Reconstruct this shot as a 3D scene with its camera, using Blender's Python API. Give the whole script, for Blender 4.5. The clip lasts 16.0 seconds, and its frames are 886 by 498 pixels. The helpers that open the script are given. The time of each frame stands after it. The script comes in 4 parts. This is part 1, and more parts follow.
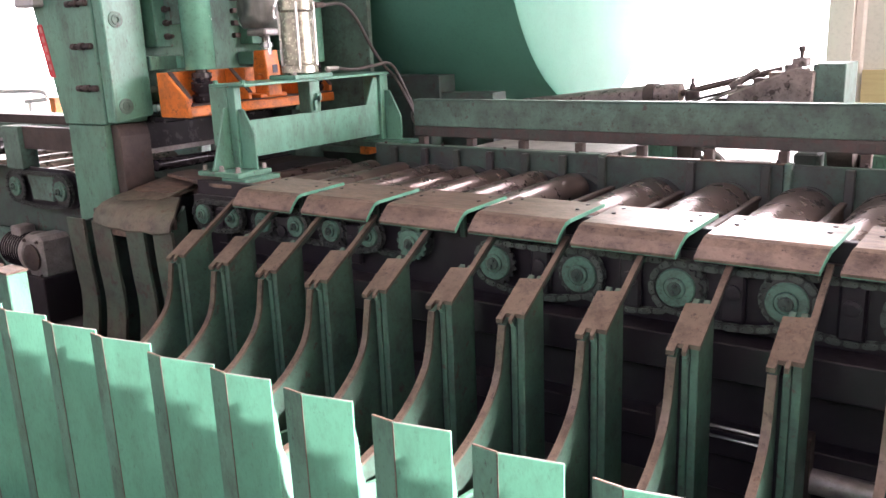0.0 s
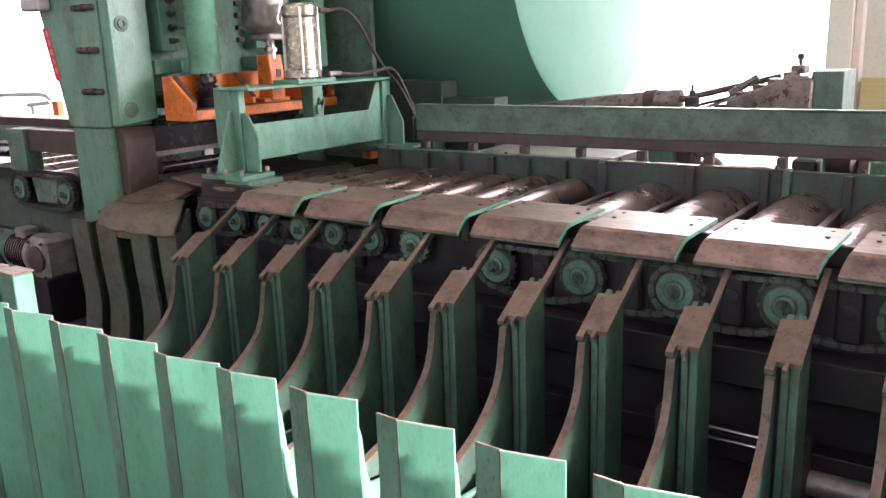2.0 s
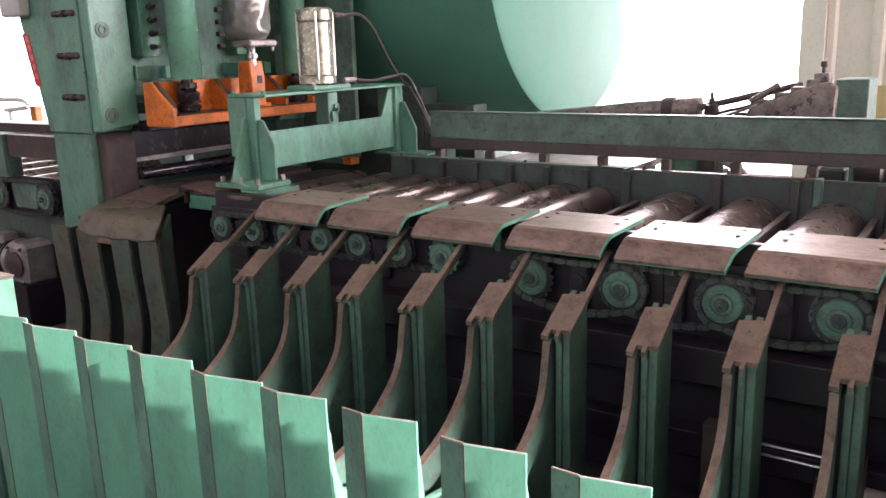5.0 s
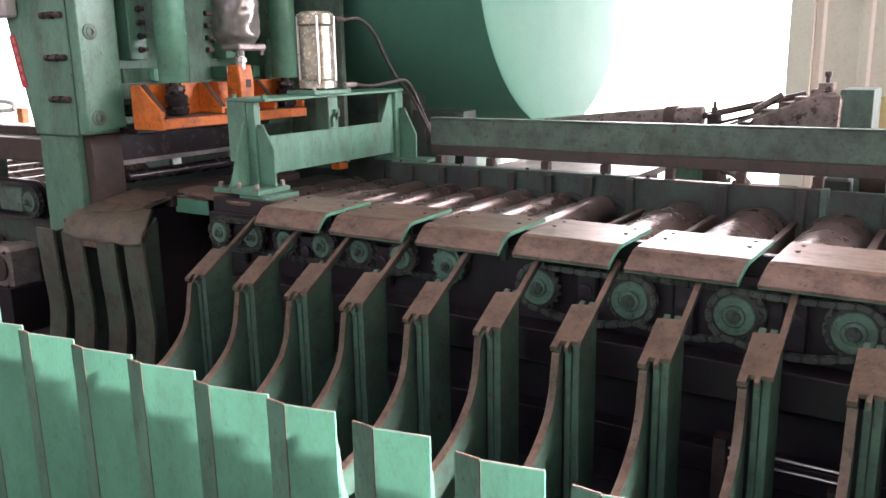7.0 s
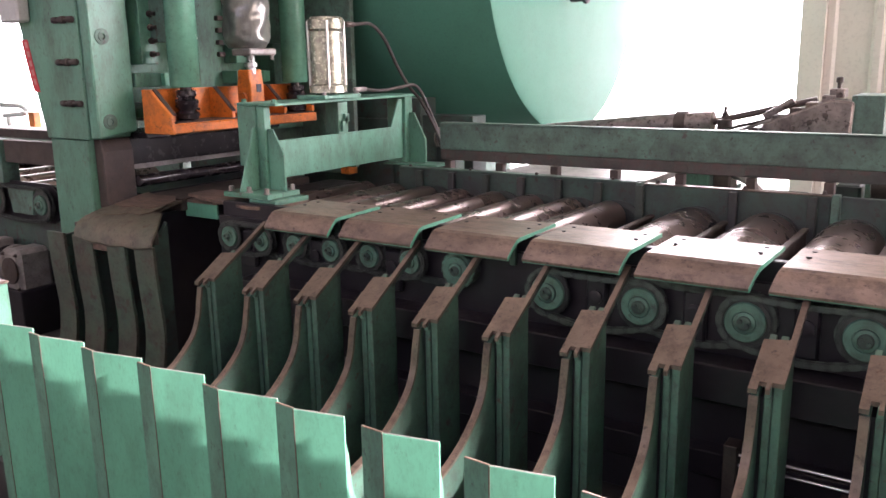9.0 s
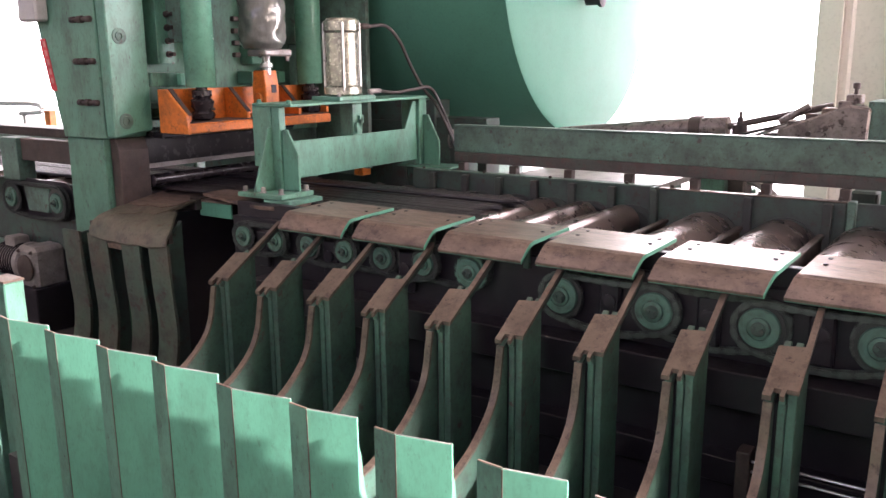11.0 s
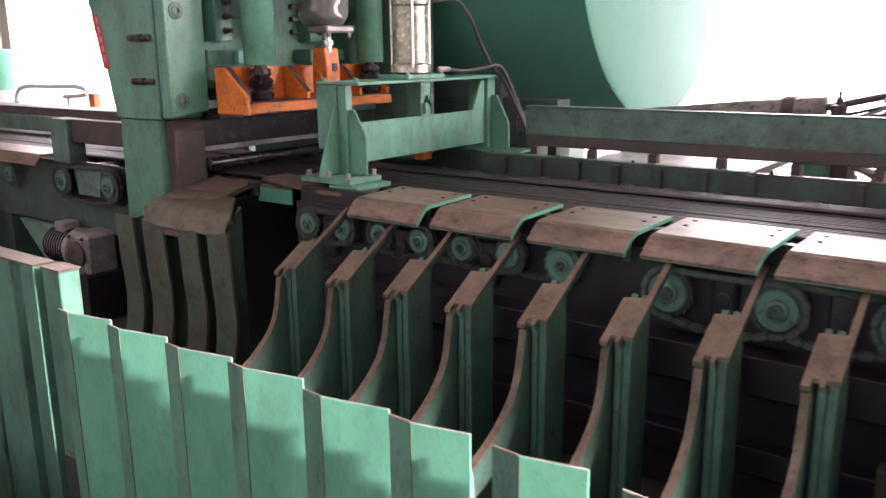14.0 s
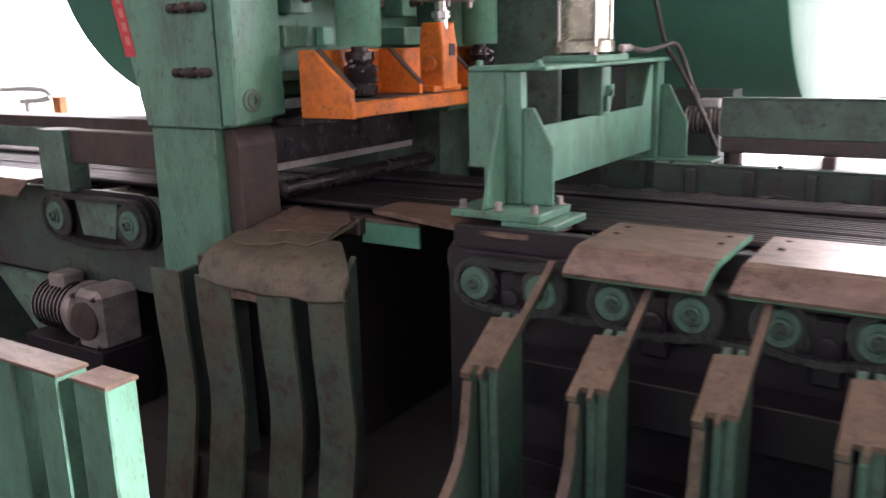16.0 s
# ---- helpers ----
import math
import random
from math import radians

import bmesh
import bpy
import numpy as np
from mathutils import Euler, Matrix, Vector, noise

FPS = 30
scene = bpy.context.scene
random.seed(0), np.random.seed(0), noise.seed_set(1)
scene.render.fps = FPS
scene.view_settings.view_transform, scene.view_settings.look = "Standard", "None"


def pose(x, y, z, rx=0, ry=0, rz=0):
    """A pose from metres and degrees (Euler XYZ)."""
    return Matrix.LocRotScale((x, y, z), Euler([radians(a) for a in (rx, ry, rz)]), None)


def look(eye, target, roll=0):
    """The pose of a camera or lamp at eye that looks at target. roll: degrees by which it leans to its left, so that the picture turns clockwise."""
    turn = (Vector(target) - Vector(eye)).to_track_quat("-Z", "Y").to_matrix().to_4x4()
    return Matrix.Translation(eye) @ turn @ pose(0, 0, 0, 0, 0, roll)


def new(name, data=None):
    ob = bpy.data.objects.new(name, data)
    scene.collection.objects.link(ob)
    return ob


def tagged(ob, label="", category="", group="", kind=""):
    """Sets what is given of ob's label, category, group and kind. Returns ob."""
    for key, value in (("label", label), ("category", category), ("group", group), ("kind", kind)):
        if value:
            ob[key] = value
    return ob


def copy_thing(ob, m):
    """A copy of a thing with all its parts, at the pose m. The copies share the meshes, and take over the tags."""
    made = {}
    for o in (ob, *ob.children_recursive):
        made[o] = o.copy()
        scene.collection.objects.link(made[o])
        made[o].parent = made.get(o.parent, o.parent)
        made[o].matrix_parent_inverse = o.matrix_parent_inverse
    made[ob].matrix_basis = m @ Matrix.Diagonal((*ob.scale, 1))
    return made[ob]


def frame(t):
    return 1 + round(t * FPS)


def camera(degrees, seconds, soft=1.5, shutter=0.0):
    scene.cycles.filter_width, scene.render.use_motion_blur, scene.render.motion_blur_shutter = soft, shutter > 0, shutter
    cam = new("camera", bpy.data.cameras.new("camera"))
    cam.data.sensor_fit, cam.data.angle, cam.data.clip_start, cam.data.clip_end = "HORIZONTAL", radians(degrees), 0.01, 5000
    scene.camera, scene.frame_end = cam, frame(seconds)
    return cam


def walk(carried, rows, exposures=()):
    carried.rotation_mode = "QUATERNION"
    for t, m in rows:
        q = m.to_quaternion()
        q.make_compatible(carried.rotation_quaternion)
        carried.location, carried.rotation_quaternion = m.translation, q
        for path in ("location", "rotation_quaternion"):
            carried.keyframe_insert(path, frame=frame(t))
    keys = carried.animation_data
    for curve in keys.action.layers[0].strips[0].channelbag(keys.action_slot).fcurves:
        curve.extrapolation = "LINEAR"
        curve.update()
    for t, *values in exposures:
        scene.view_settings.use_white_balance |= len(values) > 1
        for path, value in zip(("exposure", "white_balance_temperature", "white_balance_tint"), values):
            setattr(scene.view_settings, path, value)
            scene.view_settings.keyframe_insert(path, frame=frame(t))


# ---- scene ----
cam = camera(55.9, 16.0, shutter=0.6)
PATH = [
    (0, (-0.356, 0.028, 1.755), (-1.484, 1.605, 1.266), -2.3),
    (0.5, (-0.346, 0.016, 1.753), (-1.475, 1.595, 1.269), -2.1),
    (1, (-0.346, 0.007, 1.752), (-1.477, 1.585, 1.272), -1.9),
    (1.5, (-0.344, -0.004, 1.752), (-1.466, 1.581, 1.276), -1.9),
    (2, (-0.348, -0.013, 1.753), (-1.476, 1.569, 1.277), -2.0),
    (2.5, (-0.345, -0.015, 1.751), (-1.466, 1.572, 1.279), -2.1),
    (3, (-0.343, -0.028, 1.755), (-1.448, 1.572, 1.285), -2.1),
    (3.5, (-0.334, -0.036, 1.754), (-1.437, 1.565, 1.285), -2.0),
    (4, (-0.322, -0.05, 1.756), (-1.421, 1.555, 1.29), -2.0),
    (4.5, (-0.315, -0.056, 1.759), (-1.410, 1.552, 1.294), -1.9),
    (7, (-0.319, -0.046, 1.757), (-1.388, 1.583, 1.307), -1.1),
    (7.5, (-0.320, -0.041, 1.757), (-1.385, 1.591, 1.309), -1.1),
    (8, (-0.320, -0.037, 1.756), (-1.388, 1.594, 1.309), -1.0),
    (8.5, (-0.321, -0.044, 1.76), (-1.390, 1.587, 1.317), -1.0),
    (9, (-0.324, -0.046, 1.756), (-1.411, 1.574, 1.318), -1.0),
    (11.5, (-0.333, -0.055, 1.758), (-1.442, 1.552, 1.326), -0.5),
    (12, (-0.330, -0.052, 1.756), (-1.430, 1.562, 1.328), -0.6),
    (12.5, (-0.329, -0.051, 1.758), (-1.418, 1.571, 1.334), -0.6),
    (13, (-0.357, -0.057, 1.753), (-1.449, 1.565, 1.329), -0.5),
    (13.5, (-0.507, -0.046, 1.738), (-1.646, 1.542, 1.315), -1.0),
    (14, (-0.699, 0.059, 1.707), (-1.864, 1.617, 1.243), -0.6),
    (14.5, (-0.992, 0.263, 1.703), (-2.197, 1.789, 1.236), -0.5),
    (15, (-1.410, 0.369, 1.675), (-2.690, 1.832, 1.206), 0.1),
    (15.5, (-1.931, 0.524, 1.624), (-3.066, 2.115, 1.2), -1.9),
    (16, (-2.357, 0.682, 1.619), (-3.419, 2.311, 1.15), -1.5),
]
walk(cam, [(t, look(eye, target, roll)) for t, eye, target, roll in PATH],
     exposures=[(0.0, 1.16, 6500, 25), (1.5, 1.05, 6500, 25), (3.5, 0.78, 6500, 25), (7.0, 0.76, 6500, 25), (9.0, 0.80, 6500, 25), (12.5, 0.84, 6500, 25), (14.0, 0.72, 6500, 25), (16.0, 0.68, 6500, 25)])

# ---------------------------------------------------------------- world, light
world = bpy.data.worlds.new("world")
scene.world = world
world.use_nodes = True
wn = world.node_tree
sky = wn.nodes.new("ShaderNodeTexSky")
sky.sky_type = "NISHITA"
sky.sun_disc = False
sky.sun_elevation = radians(24)
sky.sun_rotation = radians(88.2)
bg = wn.nodes["Background"]
wn.links.new(sky.outputs[0], bg.inputs[0])
bg.inputs[1].default_value = 0.12


def area(name, m, sx, sy, power, colour=(1, 1, 1)):
    d = bpy.data.lights.new(name, "AREA")
    d.shape, d.size, d.size_y, d.energy, d.color = "RECTANGLE", sx, sy, power, colour
    ob = new(name, d)
    ob.matrix_world = m
    return ob


# a low sun falls through the window in the east wall on the guard plates
SUN_AZ, SUN_EL = radians(1.8), radians(24)
SUN = Vector((math.cos(SUN_AZ) * math.cos(SUN_EL), math.sin(SUN_AZ) * math.cos(SUN_EL), math.sin(SUN_EL)))
sun = bpy.data.lights.new("sun", "SUN")
sun.energy, sun.angle, sun.color = 16.0, radians(2.6), (1.0, 0.96, 0.92)
new("sun", sun).matrix_world = look(tuple(SUN * 30), (0, 0, 0))
# daylight in the openings of the hall; the south lamp is added fill
area("window_light_north", look((-8.0, 8.85, 3.0), (-8.0, 0, 1.2)), 12.0, 5.0, 900, (1.0, 0.95, 0.99))
area("window_light_north_east", look((4.5, 8.85, 3.5), (1.0, 3.0, 1.2)), 6.0, 4.0, 540, (1.0, 0.95, 0.99))
area("window_light_south", look((-2.0, -4.9, 5.2), (-1.5, 3.0, 0.8)), 12.0, 1.6, 82, (0.97, 0.90, 1.12))
area("gateway_light_east", look((9.9, 5.5, 2.0), (0, 4.5, 1.4)), 4.1, 3.9, 170, (1.0, 0.97, 0.98))


# ---------------------------------------------------------------- materials
def material(name, base, rough=0.5, metal=0.0, second=None, scale=4.0, amount=0.5, fine=60.0,
             bump=0.15, rust=None, rust_at=0.62, emit=None, rand=0.0, stretch=(1, 1, 1), spec=0.5, dirt=0.0, soot=(0.040, 0.028, 0.028), rvar=1.0):
    """Base colour broken up by two sizes of noise, with stains of a second colour and worn spots of a third."""
    m = bpy.data.materials.new(name)
    m.use_nodes = True
    n, l = m.node_tree.nodes, m.node_tree.links
    b = n["Principled BSDF"]
    b.inputs["Roughness"].default_value = rough
    b.inputs["Metallic"].default_value = metal
    b.inputs["Specular IOR Level"].default_value = spec
    co = n.new("ShaderNodeTexCoord")
    mp = n.new("ShaderNodeMapping")
    mp.inputs["Scale"].default_value = stretch
    l.new(co.outputs["Object"], mp.inputs[0])
    # every piece takes another stretch of the pattern
    own = n.new("ShaderNodeObjectInfo")
    away = n.new("ShaderNodeVectorMath")
    away.operation = "SCALE"
    away.inputs[0].default_value = (31.0, 17.0, 23.0)
    l.new(own.outputs["Random"], away.inputs["Scale"])
    l.new(away.outputs[0], mp.inputs["Location"])

    def noise_tex(s, detail, r=0.6):
        t = n.new("ShaderNodeTexNoise")
        t.inputs["Scale"].default_value = s
        t.inputs["Detail"].default_value = detail
        t.inputs["Roughness"].default_value = r
        l.new(mp.outputs[0], t.inputs["Vector"])
        return t.outputs["Fac"]

    def ramp(fac, lo, hi):
        r = n.new("ShaderNodeMapRange")
        r.inputs[1].default_value, r.inputs[2].default_value = lo, hi
        l.new(fac, r.inputs[0])
        return r.outputs[0]

    def mix(fac, a, c):
        x = n.new("ShaderNodeMix")
        x.data_type = "RGBA"
        l.new(fac, x.inputs[0]) if not isinstance(fac, float) else setattr(x.inputs[0], "default_value", fac)
        for sock, v in ((x.inputs[6], a), (x.inputs[7], c)):
            if isinstance(v, tuple):
                sock.default_value = (*v, 1)
            else:
                l.new(v, sock)
        return x.outputs[2]

    second = second or tuple(c * 0.6 for c in base)
    big = ramp(noise_tex(scale, 5), 0.35, 0.75)
    am = n.new("ShaderNodeMath")
    am.operation = "MULTIPLY"
    am.inputs[1].default_value = amount
    l.new(big, am.inputs[0])
    col = mix(am.outputs[0], base, second)
    small = noise_tex(fine, 3)
    dark = mix(0.35, col, tuple(c * 0.55 for c in second))
    col = mix(ramp(small, 0.5, 0.85), col, dark)
    if rust:
        col = mix(ramp(noise_tex(scale * 2.7, 8, 0.72), rust_at, rust_at + 0.06), col, rust)
    if dirt:
        def part_of(fac):
            k = n.new("ShaderNodeMath")
            k.operation = "MULTIPLY"
            k.inputs[1].default_value = dirt
            l.new(fac, k.inputs[0])
            return k.outputs[0]
        col = mix(part_of(ramp(noise_tex(scale * 1.1 + 1.5, 12, 0.78), 0.47, 0.70)), col, soot)
        col = mix(part_of(ramp(noise_tex(38.0, 6, 0.8), 0.57, 0.66)), col, soot)
    if rand > 0:
        oi = n.new("ShaderNodeObjectInfo")
        hs = n.new("ShaderNodeHueSaturation")
        l.new(ramp(oi.outputs["Random"], 0, 1), hs.inputs["Value"])
        hs.inputs["Value"].default_value = 1
        rr = n.new("ShaderNodeMapRange")
        rr.inputs[3].default_value, rr.inputs[4].default_value = 1 - rand, 1 + rand
        l.new(oi.outputs["Random"], rr.inputs[0])
        l.new(rr.outputs[0], hs.inputs["Value"])
        l.new(col, hs.inputs["Color"])
        col = hs.outputs[0]
    l.new(col, b.inputs["Base Color"])
    rv = n.new("ShaderNodeMapRange")
    rv.inputs[3].default_value, rv.inputs[4].default_value = max(rough - 0.1 * rvar, 0.04), min(rough + 0.16 * rvar, 1)
    l.new(noise_tex(scale * 3, 4), rv.inputs[0])
    l.new(rv.outputs[0], b.inputs["Roughness"])
    if bump:
        bp = n.new("ShaderNodeBump")
        bp.inputs["Strength"].default_value = bump
        bp.inputs["Distance"].default_value = 0.003
        l.new(small, bp.inputs["Height"])
        l.new(bp.outputs[0], b.inputs["Normal"])
    if emit:
        b.inputs["Emission Color"].default_value = (*emit[:3], 1)
        b.inputs["Emission Strength"].default_value = emit[3]
    return m


RUST = (0.11, 0.055, 0.035)
GRIME = (0.042, 0.034, 0.042)
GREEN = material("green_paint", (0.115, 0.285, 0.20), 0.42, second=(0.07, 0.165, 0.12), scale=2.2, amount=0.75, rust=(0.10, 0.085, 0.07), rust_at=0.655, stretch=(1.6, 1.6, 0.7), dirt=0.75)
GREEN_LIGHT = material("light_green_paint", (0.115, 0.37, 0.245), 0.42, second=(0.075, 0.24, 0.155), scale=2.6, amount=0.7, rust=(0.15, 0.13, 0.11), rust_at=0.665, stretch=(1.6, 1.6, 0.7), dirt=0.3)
GREEN_MID = material("weathered_green_paint", (0.118, 0.315, 0.222), 0.38, second=(0.075, 0.185, 0.135), scale=2.8, amount=0.8, rust=(0.12, 0.10, 0.085), rust_at=0.635, stretch=(1.6, 1.6, 0.7), dirt=0.65)
GREEN_DULL = material("grimy_green_paint", (0.115, 0.22, 0.17), 0.5, second=(0.06, 0.085, 0.07), scale=5, amount=0.9, rust=(0.08, 0.07, 0.06), rust_at=0.60, dirt=0.85)
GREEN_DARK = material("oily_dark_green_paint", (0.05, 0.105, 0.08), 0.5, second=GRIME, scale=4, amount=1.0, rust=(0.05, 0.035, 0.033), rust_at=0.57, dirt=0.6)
GREEN_RUBBED = material("rubbed_green_paint", (0.088, 0.145, 0.105), 0.45, second=(0.115, 0.082, 0.065), scale=4, amount=1.0, rust=(0.09, 0.06, 0.05), rust_at=0.56, dirt=0.9)
APRON = material("scuffed_brown_green_plate", (0.17, 0.135, 0.10), 0.42, 0.25, second=(0.095, 0.115, 0.082), scale=5, amount=0.9, rust=(0.10, 0.062, 0.045), rust_at=0.57, dirt=0.8)
TANK = material("tank_green_paint", (0.075, 0.24, 0.168), 0.5, second=(0.09, 0.25, 0.185), scale=1.2, amount=0.6, bump=0.04, dirt=0.12, spec=0.2)
STEEL = material("worn_brown_steel", (0.27, 0.188, 0.145), 0.36, 0.35, second=(0.12, 0.08, 0.062), scale=6, amount=0.85, rust=RUST, rust_at=0.66, stretch=(1, 3, 1), rand=0.12, dirt=0.85)
STEEL_DARK = material("dark_rusty_steel", (0.10, 0.075, 0.065), 0.5, 0.4, second=(0.05, 0.04, 0.04), scale=6, amount=0.8, rust=RUST, rust_at=0.6, dirt=0.7)
EDGE = material("rubbed_steel_edge", (0.195, 0.142, 0.112), 0.42, 0.4, second=(0.12, 0.085, 0.065), scale=9, amount=0.8, rust=RUST, rust_at=0.62, dirt=0.8)
RUST_BAND = material("rusty_painted_band", (0.085, 0.062, 0.058), 0.5, 0.1, second=(0.05, 0.075, 0.06), scale=5, amount=0.8, rust=(0.085, 0.056, 0.05), rust_at=0.52, dirt=0.7)
ROLLER = material("roller_steel", (0.17, 0.122, 0.108), 0.27, 0.6, second=(0.09, 0.065, 0.058), scale=3, amount=0.6, bump=0, rvar=0.25)
BAR = material("rebar_steel", (0.036, 0.031, 0.034), 0.33, 0.4, second=(0.02, 0.018, 0.018), scale=9, amount=0.7, rand=0.25)
# grease, and also painted shade on the front beams and the carriage
BLACK = material("black_grease_and_shade", (0.018, 0.014, 0.019), 0.40, 0.2, second=(0.034, 0.027, 0.035), scale=8)
GLOSS_BLACK = material("black_oil_film", (0.02, 0.016, 0.02), 0.22, 0.1, second=(0.05, 0.042, 0.045), scale=6, amount=0.8, bump=0.25, fine=30)
CHAIN = material("greasy_chain", (0.055, 0.06, 0.055), 0.42, 0.3, second=(0.03, 0.03, 0.032), scale=20, amount=0.8)
CHAIN_DARK = material("black_chain_link", (0.075, 0.085, 0.078), 0.42, 0.3, second=(0.035, 0.038, 0.037), scale=24, amount=0.9)
CHAIN_PALE = material("rubbed_chain_link", (0.095, 0.12, 0.105), 0.45, 0.25, second=(0.07, 0.085, 0.075), scale=24, amount=0.9)
# the machine green with dirt, darkened for the shade the arms stand in
ARM_GREEN = material("shaded_oily_green_arm_paint", (0.075, 0.165, 0.12), 0.48, second=(0.05, 0.09, 0.072), scale=5, amount=0.9, rust=(0.09, 0.06, 0.05), rust_at=0.60, dirt=0.7)
GREEN_BLACK = material("oil_soaked_green_paint", (0.045, 0.066, 0.054), 0.5, second=GRIME, scale=5, amount=1.0, rust=(0.05, 0.035, 0.03), rust_at=0.58, dirt=0.6)
GREEN_GLOSS = material("glossy_green_paint", (0.13, 0.34, 0.235), 0.20, second=(0.10, 0.24, 0.17), scale=3, amount=0.7, bump=0.05, dirt=0.35)
DISC = material("sprocket_green", (0.105, 0.235, 0.175), 0.5, 0.2, second=(0.08, 0.14, 0.11), scale=12, amount=0.8, rust=(0.07, 0.06, 0.055), rust_at=0.6, dirt=0.8)
DISC_DARK = material("greasy_sprocket_hub", (0.075, 0.13, 0.10), 0.45, 0.2, second=(0.04, 0.05, 0.045), scale=14, amount=0.9, dirt=0.6)
ORANGE = material("orange_paint", (0.80, 0.21, 0.025), 0.42, second=(0.45, 0.12, 0.02), scale=4, amount=0.7, rust=(0.07, 0.04, 0.03), rust_at=0.62, dirt=0.7)
FILM = material("dark_film_wrap", (0.14, 0.14, 0.13), 0.18, 0.35, second=(0.42, 0.42, 0.38), scale=7, amount=0.8, bump=0.6, fine=26, stretch=(1, 1, 0.35), rvar=0.6)
SILVER = material("wrapped_silver", (0.52, 0.52, 0.42), 0.22, 0.55, second=(0.12, 0.115, 0.10), scale=16, amount=0.95, bump=0.9, fine=22, dirt=0.3)
CHROME = material("chrome_rod", (0.6, 0.6, 0.6), 0.28, 1.0, amount=0.1, bump=0)
RED = material("red_strip", (0.62, 0.05, 0.06), 0.5, second=(0.45, 0.05, 0.05), scale=20)
RED_INK = material("pale_red_mark", (0.66, 0.22, 0.2), 0.5)
HOSE = material("rubber_hose", (0.03, 0.025, 0.022), 0.5, second=(0.06, 0.045, 0.04), scale=20)
CREAM = material("cream_wall_sheet", (0.68, 0.63, 0.55), 0.55, second=(0.58, 0.53, 0.46), scale=0.8, amount=0.7, fine=30, bump=0.05)
YELLOW = material("yellowed_wood", (0.52, 0.40, 0.20), 0.6, second=(0.40, 0.29, 0.14), scale=4, stretch=(1, 1, 12))
FLOOR = material("oily_concrete", (0.055, 0.052, 0.05), 0.5, second=(0.025, 0.023, 0.022), scale=0.8, amount=0.9, fine=25)
MOTOR = material("motor_grey", (0.42, 0.38, 0.36), 0.4, 0.4, second=(0.2, 0.18, 0.17), scale=6, amount=0.9, dirt=0.45)
OILY = material("oily_brown_metal", (0.16, 0.125, 0.115), 0.3, 0.3, second=(0.34, 0.29, 0.27), scale=9, amount=0.8, rust=(0.05, 0.035, 0.03), rust_at=0.55, dirt=0.6)
WHITE = material("grey_paint", (0.55, 0.54, 0.52), 0.5)
OUTSIDE = material("bright_daylight", (0.8, 0.8, 0.8), 1.0, emit=(1.0, 0.995, 0.98, 5.0), bump=0)


# ---------------------------------------------------------------- mesh helpers
def part(name, bm, mat, parent=None, label="", m=None, smooth=False):
    """One mesh object from a bmesh, under its thing."""
    me = bpy.data.meshes.new(name)
    bmesh.ops.recalc_face_normals(bm, faces=bm.faces)
    bm.to_mesh(me)
    bm.free()
    me.materials.append(mat)
    if smooth:
        for p in me.polygons:
            p.use_smooth = True
        me.set_sharp_from_angle(angle=radians(35))
    ob = new(name, me)
    if parent:
        ob.parent = parent
    if m is not None:
        ob.matrix_basis = m
    if label:
        ob["label"] = label
    return ob


def thing(name, label, category, group="", kind="", m=None):
    ob = new(name)
    ob.empty_display_size = 0.1
    if m is not None:
        ob.matrix_basis = m
    return tagged(ob, label, category, group, kind)


def structure(name, bm, mat, label):
    return tagged(part(name, bm, mat), label, "", "", "structure")


def bevel(bm, w, seg=1):
    if w:
        es = [e for e in bm.edges if len(e.link_faces) == 2 and e.calc_face_angle(0) > radians(25)]
        bmesh.ops.bevel(bm, geom=es, offset=w, segments=seg, affect="EDGES", clamp_overlap=True)


def box(x0, x1, y0, y1, z0, z1, w=0.004, bm=None):
    b = bmesh.new()
    bmesh.ops.create_cube(b, size=1)
    for v in b.verts:
        v.co = ((x0 + x1) / 2 + v.co.x * (x1 - x0), (y0 + y1) / 2 + v.co.y * (y1 - y0), (z0 + z1) / 2 + v.co.z * (z1 - z0))
    bevel(b, w)
    return join(bm, b)


def join(bm, b):
    """b's faces are added to bm, if there is one."""
    if bm is None:
        return b
    me = bpy.data.meshes.new("tmp")
    b.to_mesh(me)
    b.free()
    bm.from_mesh(me)
    bpy.data.meshes.remove(me)
    return bm


def prism(points, axis, a, b, w=0.003, bm=None):
    """A flat outline, in the two other axes in their order, drawn out along an axis from a to b."""
    q = bmesh.new()

    def at(u, v, s):
        return {"x": (s, u, v), "y": (u, s, v), "z": (u, v, s)}[axis]
    lo = [q.verts.new(at(u, v, a)) for u, v in points]
    hi = [q.verts.new(at(u, v, b)) for u, v in points]
    q.faces.new(lo)
    q.faces.new(hi[::-1])
    for i in range(len(points)):
        j = (i + 1) % len(points)
        q.faces.new((lo[i], hi[i], hi[j], lo[j]))
    bmesh.ops.recalc_face_normals(q, faces=q.faces)
    bevel(q, w)
    return join(bm, q)


def lathe(profile, axis="z", at=(0, 0, 0), seg=28, bm=None):
    """A profile of (radius, height) turned round an axis through a point; the ends are closed."""
    q = bmesh.new()
    rings = []
    for r, h in profile:
        ring = []
        for i in range(seg):
            a = 2 * math.pi * i / seg
            c, s = r * math.cos(a), r * math.sin(a)
            p = {"x": (h, c, s), "y": (c, h, s), "z": (c, s, h)}[axis]
            ring.append(q.verts.new(Vector(p) + Vector(at)))
        rings.append(ring)
    for a, b in zip(rings, rings[1:]):
        for i in range(seg):
            j = (i + 1) % seg
            q.faces.new((a[i], a[j], b[j], b[i]))
    q.faces.new(rings[0])
    q.faces.new(rings[-1][::-1])
    bmesh.ops.recalc_face_normals(q, faces=q.faces)
    return join(bm, q)


